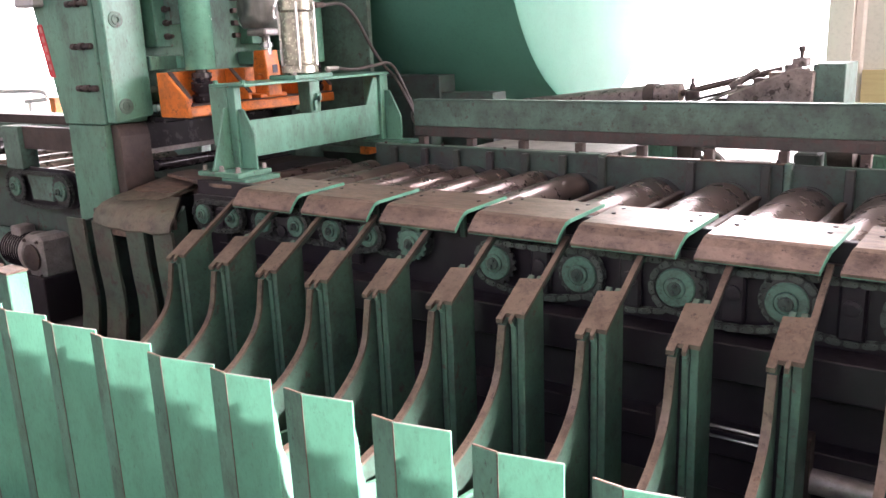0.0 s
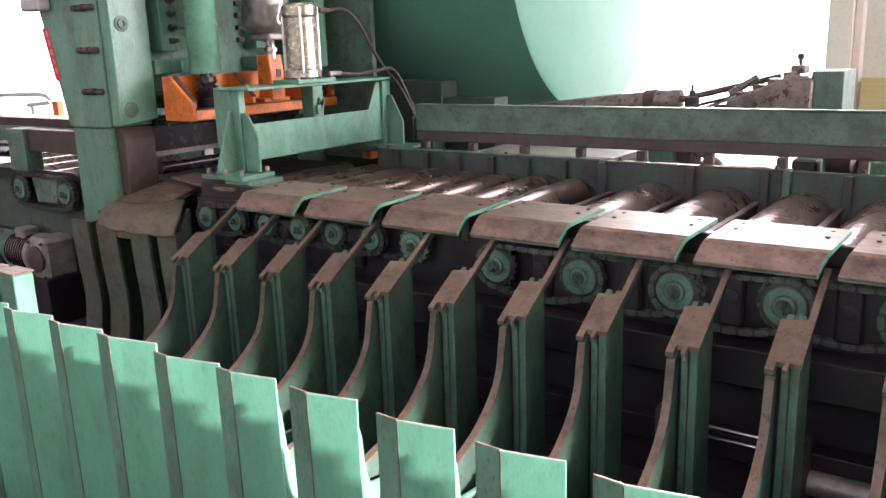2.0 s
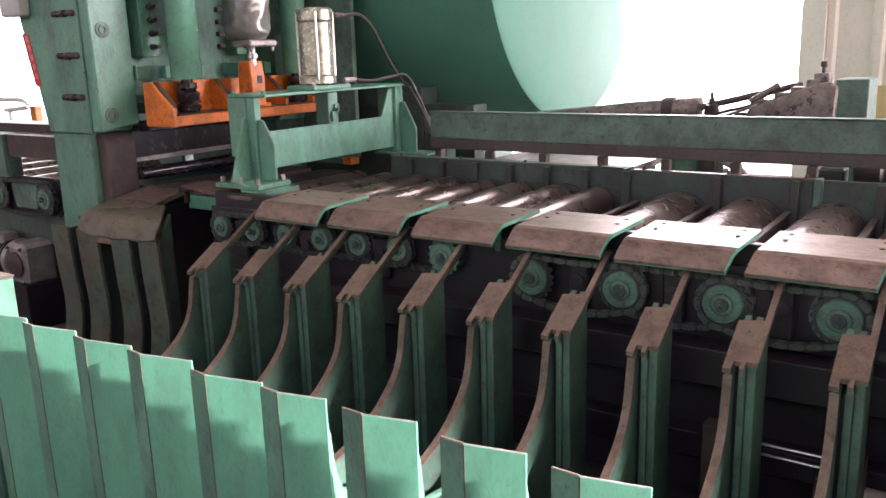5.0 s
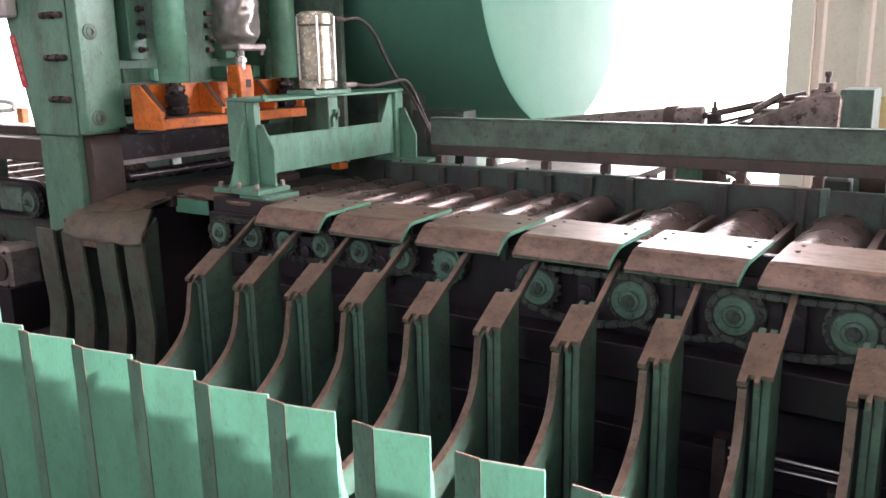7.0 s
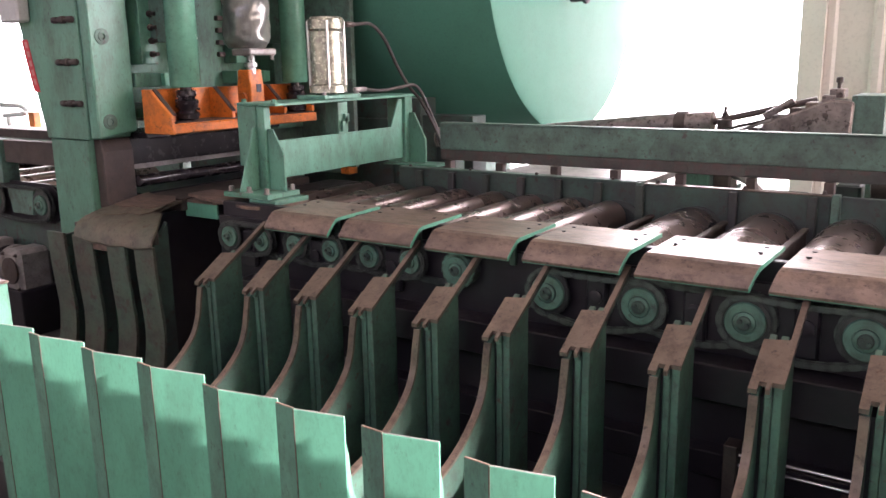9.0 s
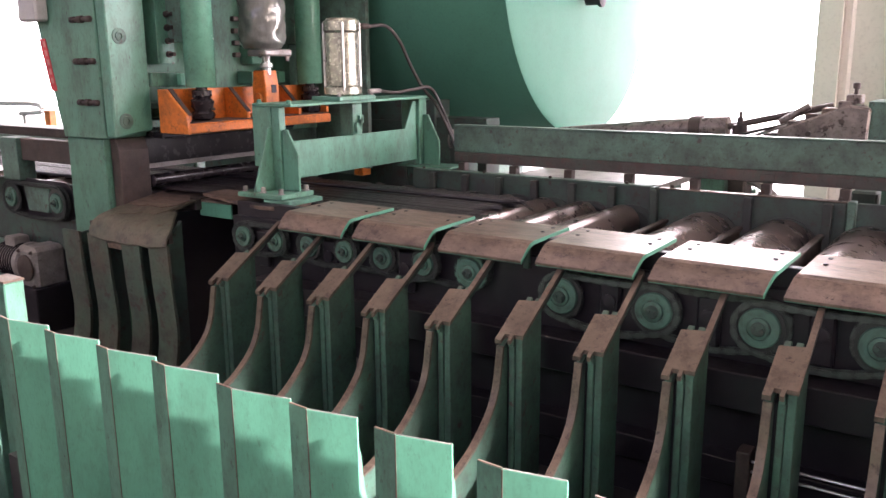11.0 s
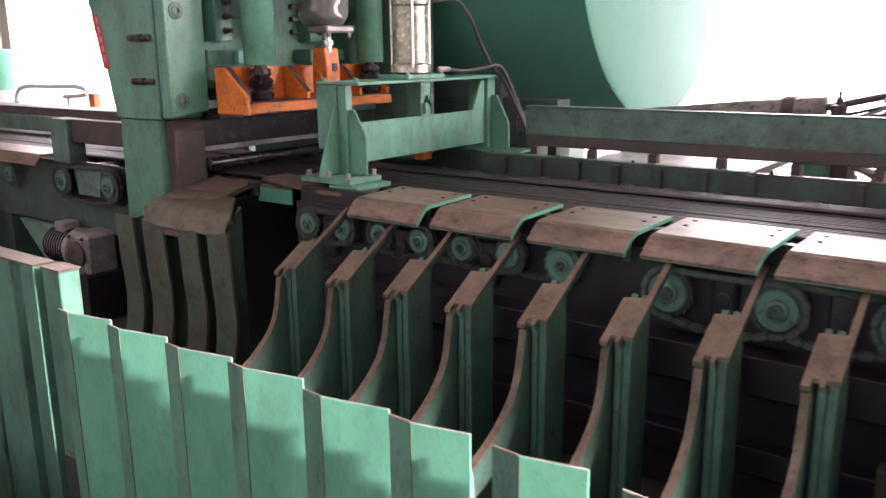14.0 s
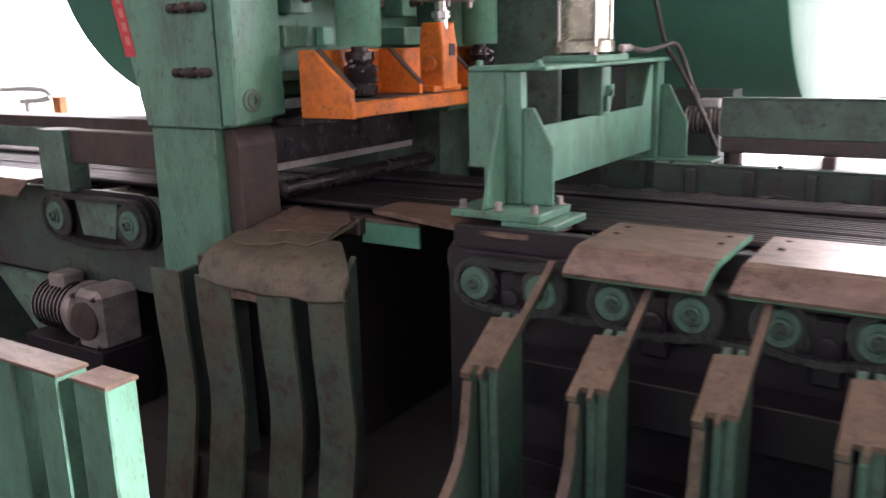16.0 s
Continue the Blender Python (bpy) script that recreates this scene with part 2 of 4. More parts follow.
def tube(points, r, seg=8, bm=None):
    """A round bar or hose along a row of points."""
    q = bmesh.new()
    pts = [Vector(p) for p in points]
    rings = []
    for i, p in enumerate(pts):
        d = (pts[min(i + 1, len(pts) - 1)] - pts[max(i - 1, 0)]).normalized()
        rot = d.to_track_quat("Z", "Y")
        rings.append([q.verts.new(p + rot @ Vector((r * math.cos(2 * math.pi * k / seg), r * math.sin(2 * math.pi * k / seg), 0))) for k in range(seg)])
    for a, b in zip(rings, rings[1:]):
        for i in range(seg):
            j = (i + 1) % seg
            q.faces.new((a[i], a[j], b[j], b[i]))
    q.faces.new(rings[0])
    q.faces.new(rings[-1][::-1])
    return join(bm, q)


def bolt_mesh(at, axis="z", r=0.012, h=0.014, bm=None):
    """A hexagon head on a washer."""
    sign = 1 if h > 0 else -1
    bm = lathe([(r * 1.5, 0), (r * 1.5, 0.003 * sign)], axis, at, 14, bm)
    return lathe([(r, 0.003 * sign), (r, h * 0.85), (r * 0.8, h)], axis, at, 6, bm)


def smooth_path(points, n=6):
    """A Catmull-Rom curve through the points."""
    p = [Vector(q) for q in points]
    p = [2 * p[0] - p[1]] + p + [2 * p[-1] - p[-2]]
    out = []
    for i in range(1, len(p) - 2):
        for k in range(n):
            t = k / n
            out.append(0.5 * (2 * p[i] + (p[i + 1] - p[i - 1]) * t + (2 * p[i - 1] - 5 * p[i] + 4 * p[i + 1] - p[i + 2]) * t * t
                              + (3 * p[i] - p[i - 1] - 3 * p[i + 1] + p[i + 2]) * t ** 3))
    return out + [p[-2]]


# ---------------------------------------------------------------- the hall
X0, X1, Y0, Y1, HIGH = -30.0, 10.0, -5.0, 9.0, 8.0
# the floor has a pit in front of the shear
PX0, PX1, PY0, PY1 = -8.0, -4.05, 1.3, 2.78
PX2, PY2 = 1.0, 1.75
b = box(X0, PX0, Y0, Y1, -0.7, 0.0, 0)
box(PX2, X1, Y0, Y1, -0.7, 0.0, 0, b)
box(PX0, PX2, Y0, PY0, -0.7, 0.0, 0, b)
box(PX0, PX1, PY1, Y1, -0.7, 0.0, 0, b)
box(PX1, PX2, PY2, Y1, -0.7, 0.0, 0, b)
box(PX0, PX2, PY0, PY1, -0.9, -0.7, 0, b)
structure("floor", b, FLOOR, "oily dark concrete hall floor with a pit")
structure("ceiling", box(X0, X1, Y0, Y1, HIGH, HIGH + 0.2, 0), CREAM, "pale sheet metal hall ceiling")


def sheet_wall(name, x0, x1, z0, z1, y, label):
    """A wall of ribbed sheet in the plane y, with its ribs towards the hall."""
    bm = box(x0, x1, y, y + 0.2, z0, z1, 0)
    x = x0 + 0.1
    while x < x1 - 0.1:
        prism([(x, y - 0.0), (x + 0.03, y - 0.03), (x + 0.09, y - 0.03), (x + 0.12, y)], "z", z0 + 0.002, z1 - 0.002, 0, bm)
        x += 0.42
    return structure(name, bm, CREAM, label)


WL, WR = -18.5, -1.98
sheet_wall("wall_north_1", WR, 1.3, 0, HIGH, Y1, "cream ribbed sheet wall beside the bright opening")
sheet_wall("wall_north_2", X0, WL, 0, HIGH, Y1, "cream ribbed sheet wall beyond the machines")
structure("wall_north_3", box(WL, WR, Y1, Y1 + 0.2, 6.0, HIGH, 0), CREAM, "cream lintel over the bright opening")
b = box(1.3, X1, Y1, Y1 + 0.2, 0, 1.4, 0)
box(1.3, X1, Y1, Y1 + 0.2, 5.6, HIGH, 0, b)
box(7.7, X1, Y1, Y1 + 0.2, 1.4, 5.6, 0, b)
structure("wall_north_4", b, CREAM, "plain pale wall with a wide window")
structure("trim", box(WR - 0.10, WR + 0.12, Y1 - 0.1, Y1 + 0.25, 0, 6.0), CREAM, "pale frame post of the bright opening")
structure("wall_south_1", box(X0, X1, Y0 - 0.2, Y0, 0, 4.2, 0), CREAM, "plain pale hall wall")
structure("wall_south_2", box(X0, X1, Y0 - 0.2, Y0, 6.2, HIGH, 0), CREAM, "plain pale wall over the open band left for the fill lamp")
structure("wall_west", box(X0 - 0.2, X0, Y0, Y1, 0, HIGH, 0), CREAM, "plain pale hall end wall")
b = box(X1, X1 + 0.2, Y0, 1.75, 0, HIGH, 0)
box(X1, X1 + 0.2, 1.75, 2.62, 0, 4.6, 0, b)
box(X1, X1 + 0.2, 1.75, 2.62, 7.2, HIGH, 0, b)
box(X1, X1 + 0.2, 2.62, 3.4, 0, HIGH, 0, b)
box(X1, X1 + 0.2, 3.4, 7.6, 4.0, HIGH, 0, b)
box(X1, X1 + 0.2, 7.6, Y1, 0, HIGH, 0, b)
structure("wall_east", b, CREAM, "plain pale hall end wall with a gateway and a window")
structure("backdrop", box(-60, 40, 24, 24.2, -3, 26, 0), OUTSIDE, "overexposed daylight outside the opening")
structure("ground", box(-60, 40, Y1 + 0.2, 24, -0.3, -0.05, 0), WHITE, "pale sunlit ground outside the hall")

# ---------------------------------------------------------------- what slides together
# Table, arms, guard plates and stop bracket roll along the hall; x is given at their last stand.
SLIDE = [(0.0, -0.362), (1.0, -0.366), (2.05, -0.366), (2.5, -0.331), (3.0, -0.281), (3.5, -0.232), (4.0, -0.182), (4.5, -0.136),
         (5.0, -0.088), (5.5, -0.042), (5.9, -0.006), (6.1, 0.0), (7.0, 0.0), (16.0, 0.0)]
CARRIED = []


def carried_thing(*args, **kw):
    t = thing(*args, **kw)
    CARRIED.append(t)
    return t


def carried_copy(ob, m):
    t = copy_thing(ob, m)
    CARRIED.append(t)
    return t


# ---------------------------------------------------------------- cradle teeth in front
TOOTH_X, TOOTH_STEP = -0.97, 0.3245


def cradle_tooth(w, label):
    """A folded front sheet, w wide, with a curved plate behind; its origin is the fold."""
    t = carried_thing("guard_plate", label, "guard plate", "row of guard plates")
    e = 1.584 + 0.20 * w
    # one folded plate: lighter green on the lit sheet, darker on the less lit flange
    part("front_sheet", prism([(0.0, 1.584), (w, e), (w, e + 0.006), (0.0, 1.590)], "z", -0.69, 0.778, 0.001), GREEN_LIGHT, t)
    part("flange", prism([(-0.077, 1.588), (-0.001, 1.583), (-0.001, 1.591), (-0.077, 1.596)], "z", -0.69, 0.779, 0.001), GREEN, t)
    part("fold_edge", prism([(-0.002, 1.5828), (0.002, 1.5836), (0.002, 1.5820), (-0.002, 1.5820)], "z", -0.689, 0.7785, 0), EDGE, t, "rubbed brown fold edge")
    part("top_edge", prism([(-0.0765, 1.5885), (-0.002, 1.584), (-0.002, 1.590), (-0.0765, 1.5955)], "z", 0.7792, 0.7812, 0), STEEL, t, "rubbed bare steel edge")
    part("top_edge", prism([(0.001, 1.5855), (w - 0.001, e + 0.0006), (w - 0.001, e + 0.0052), (0.001, 1.5893)], "z", 0.7782, 0.7800, 0), MOTOR, t, "rubbed bare steel edge")
    f = e + 0.007
    out = [(f, 0.0), (f, 0.70), (f + 0.011, 0.66)]
    for k in range(0, 10):
        g = radians(9 * k)
        out.append((f + 0.016 + 0.62 * (1 - math.cos(g)), 0.60 - 0.40 * math.sin(g)))
    out += [(f + 0.67, 0.19), (f + 0.67, 0.0)]
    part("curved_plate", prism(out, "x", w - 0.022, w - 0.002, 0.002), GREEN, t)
    return t


def nudge(k):
    return pose(TOOTH_X - TOOTH_STEP * k, random.uniform(-0.003, 0.003), random.uniform(-0.006, 0.004), random.uniform(-0.15, 0.15), 0, random.uniform(-0.3, 0.3))


narrow = cradle_tooth(0.162, "narrow upright folded light green steel guard plate, top edge rubbed")
narrow.matrix_basis = pose(TOOTH_X, 0, 0)
for k in (-3, -2, -1, 1, 2, 3):
    carried_copy(narrow, nudge(k))
wide_plate = cradle_tooth(0.212, "wide upright folded light green steel guard plate, top edge rubbed")
wide_plate.matrix_basis = nudge(4)
for k in (5, 6, 7, 8):
    carried_copy(wide_plate, nudge(k))

# ---------------------------------------------------------------- cradle arms
ARM_X, ARM_STEP = -3.53, 0.3265


def cradle_arm():
    """Its origin is the left front corner of the cap, on the floor."""
    t = carried_thing("bar_cradle", "dark green bar cradle with sloping brown cap and curved edge", "cradle", "row of bar cradles")
    curve = [(2.572, 0.70), (2.556, 0.62), (2.54, 0.545), (2.50, 0.465), (2.42, 0.39), (2.33, 0.335), (2.20, 0.285), (2.05, 0.25), (1.85, 0.225)]
    for x0, x1, mat in ((0.006, 0.030, ARM_GREEN), (0.044, 0.068, ARM_GREEN)):
        out = list(curve if x0 < 0.03 else [(2.585, 0.70), (2.585, 0.0)]) + ([(1.85, 0.0)] if x0 < 0.03 else []) + [(2.80, 0.0), (2.80, 0.84)]
        part("web", prism(out, "x", x0, x1, 0.002), mat, t)
    part("filler", prism([(2.60, 0.69), (2.60, 0.0), (2.79, 0.0), (2.79, 0.82)], "x", 0.030, 0.044, 0), BLACK, t, "dark seam between the two plates")
    # the rubbed strip on the curved edge
    q = bmesh.new()
    rows = []
    pts = smooth_path([(0, y, z) for y, z in curve], 4)
    for i, p in enumerate(pts):
        d = (pts[min(i + 1, len(pts) - 1)] - pts[max(i - 1, 0)]).normalized()
        nrm = Vector((0, d.z, -d.y))
        rows.append([q.verts.new((x, p.y + nrm.y * o, p.z + nrm.z * o)) for x, o in ((0.002, 0.008), (0.031, 0.008), (0.031, -0.004), (0.002, -0.004))])
    for a, c in zip(rows, rows[1:]):
        for i in range(4):
            j = (i + 1) % 4
            q.faces.new((a[i], a[j], c[j], c[i]))
    q.faces.new(rows[0])
    q.faces.new(rows[-1][::-1])
    part("edge_strip", q, EDGE, t, "rubbed brown steel edge strip", smooth=True)
    # the sloping cap: wide in front, a narrow bar behind
    s = 0.60

    def zz(y):
        return 0.728 + s * (y - 2.56)
    q = bmesh.new()
    outline = [(0.0, 2.552), (0.028, 2.552), (0.028, 2.582), (0.052, 2.582), (0.052, 2.557), (0.066, 2.557), (0.066, 2.585), (0.104, 2.585),
               (0.104, 2.955), (0.082, 2.955), (0.082, 2.745), (0.0, 2.735)]
    lo = [q.verts.new((x, y, zz(y) - 0.010)) for x, y in outline]
    hi = [q.verts.new((x, y, zz(y) + 0.006)) for x, y in outline]
    q.faces.new(lo)
    q.faces.new(hi[::-1])
    for i in range(len(outline)):
        j = (i + 1) % len(outline)
        q.faces.new((lo[i], hi[i], hi[j], lo[j]))
    bevel(q, 0.002)
    part("cap", q, EDGE, t, "worn brown steel cap")
    part("rib", prism([(2.74, zz(2.74) - 0.0115), (2.95, zz(2.95) - 0.0115), (2.95, zz(2.95) - 0.034), (2.74, zz(2.74) - 0.034)], "x", 0.086, 0.100, 0.001), GREEN_DARK, t)
    part("post", prism([(2.592, 0.0), (2.592, zz(2.592) - 0.0115), (2.745, zz(2.745) - 0.0115), (2.745, 0.0)], "x", 0.069, 0.098, 0.003), ARM_GREEN, t, "grimy green post under the cap, darkened as in shade")
    part("front_tab", box(0.048, 0.066, 2.572, 2.590, 0.70, 0.735, 0.002), DISC, t, "small pale green tab under the cap")
    return t


arm = cradle_arm()
arm.matrix_basis = pose(ARM_X, 0, 0)
for k in range(1, 12):
    carried_copy(arm, pose(ARM_X + ARM_STEP * k + random.uniform(-0.004, 0.004), random.uniform(-0.004, 0.004), random.uniform(-0.003, 0.003), 0, 0, random.uniform(-0.12, 0.12)))

# ---------------------------------------------------------------- roller table
table = carried_thing("roller_table", "grimy green roller table frame with ribbed back side plate", "roller table")
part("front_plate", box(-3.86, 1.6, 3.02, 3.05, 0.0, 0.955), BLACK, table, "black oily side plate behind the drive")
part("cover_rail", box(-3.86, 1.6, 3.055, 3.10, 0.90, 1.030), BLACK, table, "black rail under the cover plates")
for x in [-3.60 + 0.477 * k for k in range(3)] + [-1.62 + 0.397 * k for k in range(7)]:
    q = box(x - 0.045, x + 0.045, 2.985, 3.019, 0.70, 0.90, 0.01)
    lathe([(0.030, 2.984), (0.030, 2.972), (0.018, 2.970)], "y", (x, 0, 0.82), 12, q)
    part("bearing_block", q, BLACK, table, "dark greasy bearing block")
# beams coloured black for the shade under the drive
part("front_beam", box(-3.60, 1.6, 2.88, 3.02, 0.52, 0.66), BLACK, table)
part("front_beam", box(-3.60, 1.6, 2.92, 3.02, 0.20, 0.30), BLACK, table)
PLATE_TOP = 1.086
part("back_plate", box(-3.6, -1.975, 4.34, 4.37, 0.0, PLATE_TOP), GREEN_DARK, table)
part("back_plate", box(-1.93, -0.985, 4.33, 4.36, 0.0, PLATE_TOP - 0.004), GREEN_DARK, table)
part("back_plate", box(-0.94, 1.6, 4.335, 4.365, 0.0, PLATE_TOP - 0.002), GREEN_DARK, table)
for x0, x1 in ((-1.968, -1.938), (-0.98, -0.945)):
    part("joint_post", box(x0, x1, 4.31, 4.38, 0.60, PLATE_TOP + 0.006, 0.004), GREEN_DULL, table, "grimy green joint post between side plates")
for x in [-3.42 + 0.246 * k for k in range(7)] + [-1.445, -1.065, -0.68, -0.30, 0.08, 0.46]:
    part("rib", box(x - 0.022, x + 0.022, 4.295, 4.329, 0.80, PLATE_TOP - 0.008), GREEN_BLACK, table, "grimy stiffening rib")
for x in [-3.30 + 0.246 * k for k in range(6)] + [-1.63, -1.255, -0.87, -0.49, -0.10]:
    part("bearing_ring", lathe([(0.155, 4.329), (0.155, 4.318), (0.125, 4.316), (0.118, 4.326)], "y", (x, 0, 0.83), 24), GREEN_BLACK, table, "grimy ring round the shaft", smooth=True)
for x in (-3.52, -3.06, -2.60, -2.12, -1.86, -1.40, -1.02, -0.62, -0.16):
    part("bolt", bolt_mesh((x, 4.355, PLATE_TOP + 0.001), "z", 0.010, 0.018), STEEL_DARK, table)
part("top_flange", box(-3.6, -1.975, 4.338, 4.40, PLATE_TOP + 0.0005, PLATE_TOP + 0.006, 0.001), GREEN_DULL, table)
part("top_flange", box(-1.93, -0.985, 4.328, 4.38, PLATE_TOP - 0.0035, PLATE_TOP + 0.001, 0.001), EDGE, table)
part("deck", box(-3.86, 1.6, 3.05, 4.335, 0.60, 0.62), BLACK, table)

ROLL_A = [-3.717 + 0.2385 * k for k in range(6)] + [-2.265]
ROLL_B = [-1.823 + 0.397 * k for k in range(7)]
ZA, ZB = 0.862, 0.816
# the barrels lie off the line of the drive discs
BARREL_A = [-3.825 + 0.2465 * k for k in range(8)]
BARREL_B = [-1.640 + 0.383 * k for k in range(7)]


def roller(r, ribs):
    t = carried_thing("roller", "brown worn steel table roller, polished by the bars", "roller", "rollers of the table")
    prof = [(r * 0.35, 3.06), (r * 0.35, 3.10), (r * 0.94, 3.10), (r, 3.115), (r, 4.26), (r * 0.97, 4.275), (r * 0.90, 4.28), (r * 0.55, 4.28), (r * 0.55, 4.315)]
    part("barrel", lathe(prof, "y", seg=ribs), ROLLER, t, smooth=ribs > 30)
    return t


for xs, z, r, sides in ((BARREL_A, 0.892, 0.0975, 40), (BARREL_B, 0.823, 0.166, 48)):
    base = None
    for x in xs:
        if base is None:
            base = roller(r, sides)
            base.matrix_basis = pose(x, 0, z)
        else:
            carried_copy(base, pose(x, 0, z))
for x, top in [(x + 0.1232, 0.952) for x in BARREL_A[:-1]] + [(-1.832, 0.945)] + [(x + 0.1915, 0.945) for x in BARREL_B[:-1]]:
    t = carried_thing("bar_guide", "narrow polished steel guide strip between rollers", "guide strip", "guide strips between rollers")
    part("strip", box(x - 0.017, x + 0.017, 3.10, 4.20, top - 0.020, top, 0.004), STEEL_DARK, t)
    part("stem", box(x - 0.008, x + 0.008, 3.12, 4.18, 0.62, top - 0.0205, 0), STEEL_DARK, t)

# guard beam behind the rollers
beam = carried_thing("guard_beam", "green steel guard beam with a rusty lower edge behind the rollers", "beam")
part("web", box(-3.335, 1.7, 4.43, 4.445, 1.2055, 1.37), GREEN_DULL, beam)
part("lower_band", box(-3.33, 1.7, 4.4285, 4.4465, 1.140, 1.205), RUST_BAND, beam, "rust-brown lower band")
part("top_lip", box(-3.335, 1.7, 4.425, 4.50, 1.371, 1.377, 0.001), GREEN_DULL, beam)
for k in range(12):
    x = -3.26 + 0.375 * k
    part("stud", box(x - 0.024, x + 0.024, 4.40, 4.455, PLATE_TOP - 0.03, 1.1395), STEEL_DARK, beam, "rusty stud under the beam")
    part("pad", box(x - 0.036, x + 0.036, 4.4245, 4.4283, 1.150, 1.186, 0.002), RUST_BAND, beam)

# ---------------------------------------------------------------- cover plates
COVER_X, COVER_STEP = -0.486, 0.4855


def sheet(rows, x0, x1, shear, thick):
    """A bent sheet: rows of (y, z) from front to back; each row shifts in x by its share of shear."""
    q = bmesh.new()
    top, low = [], []
    for i, (y, z) in enumerate(rows):
        s = shear[i]
        top.append([q.verts.new((x0 + s, y, z)), q.verts.new((x1 + s, y, z))])
        low.append([q.verts.new((x0 + s, y + 0.002, z - thick)), q.verts.new((x1 + s, y + 0.002, z - thick))])
    for i in range(len(rows) - 1):
        q.faces.new((top[i][0], top[i][1], top[i + 1][1], top[i + 1][0]))
        q.faces.new((low[i][0], low[i + 1][0], low[i + 1][1], low[i][1]))
        for k in (0, 1):
            q.faces.new((top[i][k], top[i + 1][k], low[i + 1][k], low[i][k]))
    for i in (0, len(rows) - 1):
        q.faces.new((top[i][0], top[i][1], low[i][1], low[i][0]))
    bmesh.ops.recalc_face_normals(q, faces=q.faces)
    return q


def cover():
    """Its origin is the right back corner."""
    t = carried_thing("cover_plate", "bent brown steel cover plate with green painted edges", "cover plate", "cover plates over the drive")
    w = 0.418
    rows = [(2.884, 0.963), (2.905, 1.005), (2.922, 1.032), (2.940, 1.041), (3.250, 1.049)]
    sh_ = [-0.036, -0.024, -0.014, -0.008, 0.0]
    part("plate", sheet(rows, -w, 0.0, sh_, 0.010), STEEL, t)
    part("edge", sheet([(y + 0.003, z - 0.0104) for y, z in rows], -w + 0.002, -0.001, sh_, 0.005), GREEN, t, "green painted lower edge")
    part("edge", sheet(rows, 0.0004, 0.005, sh_, 0.015), GREEN_LIGHT, t, "green painted side edge")
    for x in (-w + 0.05, -0.05):
        for y in (3.10, 3.20):
            part("screw", lathe([(0.009, 1.047), (0.009, 1.0505), (0.004, 1.051)], "z", (x, y, 0), 10), BLACK, t)
    part("bracket", box(-w + 0.06, -w + 0.09, 3.0, 3.019, 0.90, 1.026), GREEN_DARK, t)
    part("bracket", box(-0.09, -0.06, 3.0, 3.019, 0.90, 1.026), GREEN_DARK, t)
    return t


c0 = cover()
c0.matrix_basis = pose(COVER_X, 0, 0)
for k in [-3, -2, -1] + list(range(1, 6)):
    carried_copy(c0, pose(COVER_X - COVER_STEP * k, random.uniform(-0.006, 0.006), random.uniform(-0.003, 0.002), 0, 0, random.uniform(-0.15, 0.15)))

# ---------------------------------------------------------------- sprockets and chains
SPR = []
LINKS = []


def sprocket(r, teeth, x, y, z, bare=False, still=False, share=0.68):
    t = thing("sprocket", "green painted chain sprocket disc on a shaft, greasy teeth", "sprocket", "drive sprockets", m=pose(x, y, z))
    q = []
    for i in range(teeth * 4):
        a = 2 * math.pi * i / (teeth * 4)
        rr = r * (1.10 if i % 4 in (1, 2) else 0.97)
        q.append((rr * math.cos(a), rr * math.sin(a)))
    part("toothed_rim", prism(q, "y", -0.006, 0.006, 0.001), DISC if bare else CHAIN, t)
    d = r * share
    part("disc", lathe([(d, 0.0), (d, -0.017), (d * 0.95, -0.021), (d * 0.60, -0.021), (d * 0.58, -0.017), (d * 0.54, -0.017), (d * 0.52, -0.026), (d * 0.46, -0.028)], "y", seg=32), DISC, t, smooth=True)
    part("shaft", lathe([(d * 0.36, 0.04), (d * 0.36, -0.034), (d * 0.31, -0.037)], "y", seg=20), DISC_DARK, t, smooth=True)
    for g in (70, 250):
        part("bolt", lathe([(d * 0.13, -0.0335), (d * 0.13, -0.046), (d * 0.07, -0.047)], "y", (d * 0.19 * math.cos(radians(g)), 0, d * 0.19 * math.sin(radians(g))), 6), DISC_DARK, t)
    SPR.append((t, r, x, y, z, still))
    return t


def link_pose(at, s, step):
    p, q = at(s), at(s + step)
    ang = math.degrees(math.atan2(q[1] - p[1], q[0] - p[0]))
    return pose((p[0] + q[0]) / 2, 0, (p[1] + q[1]) / 2, 0, -ang, 0)


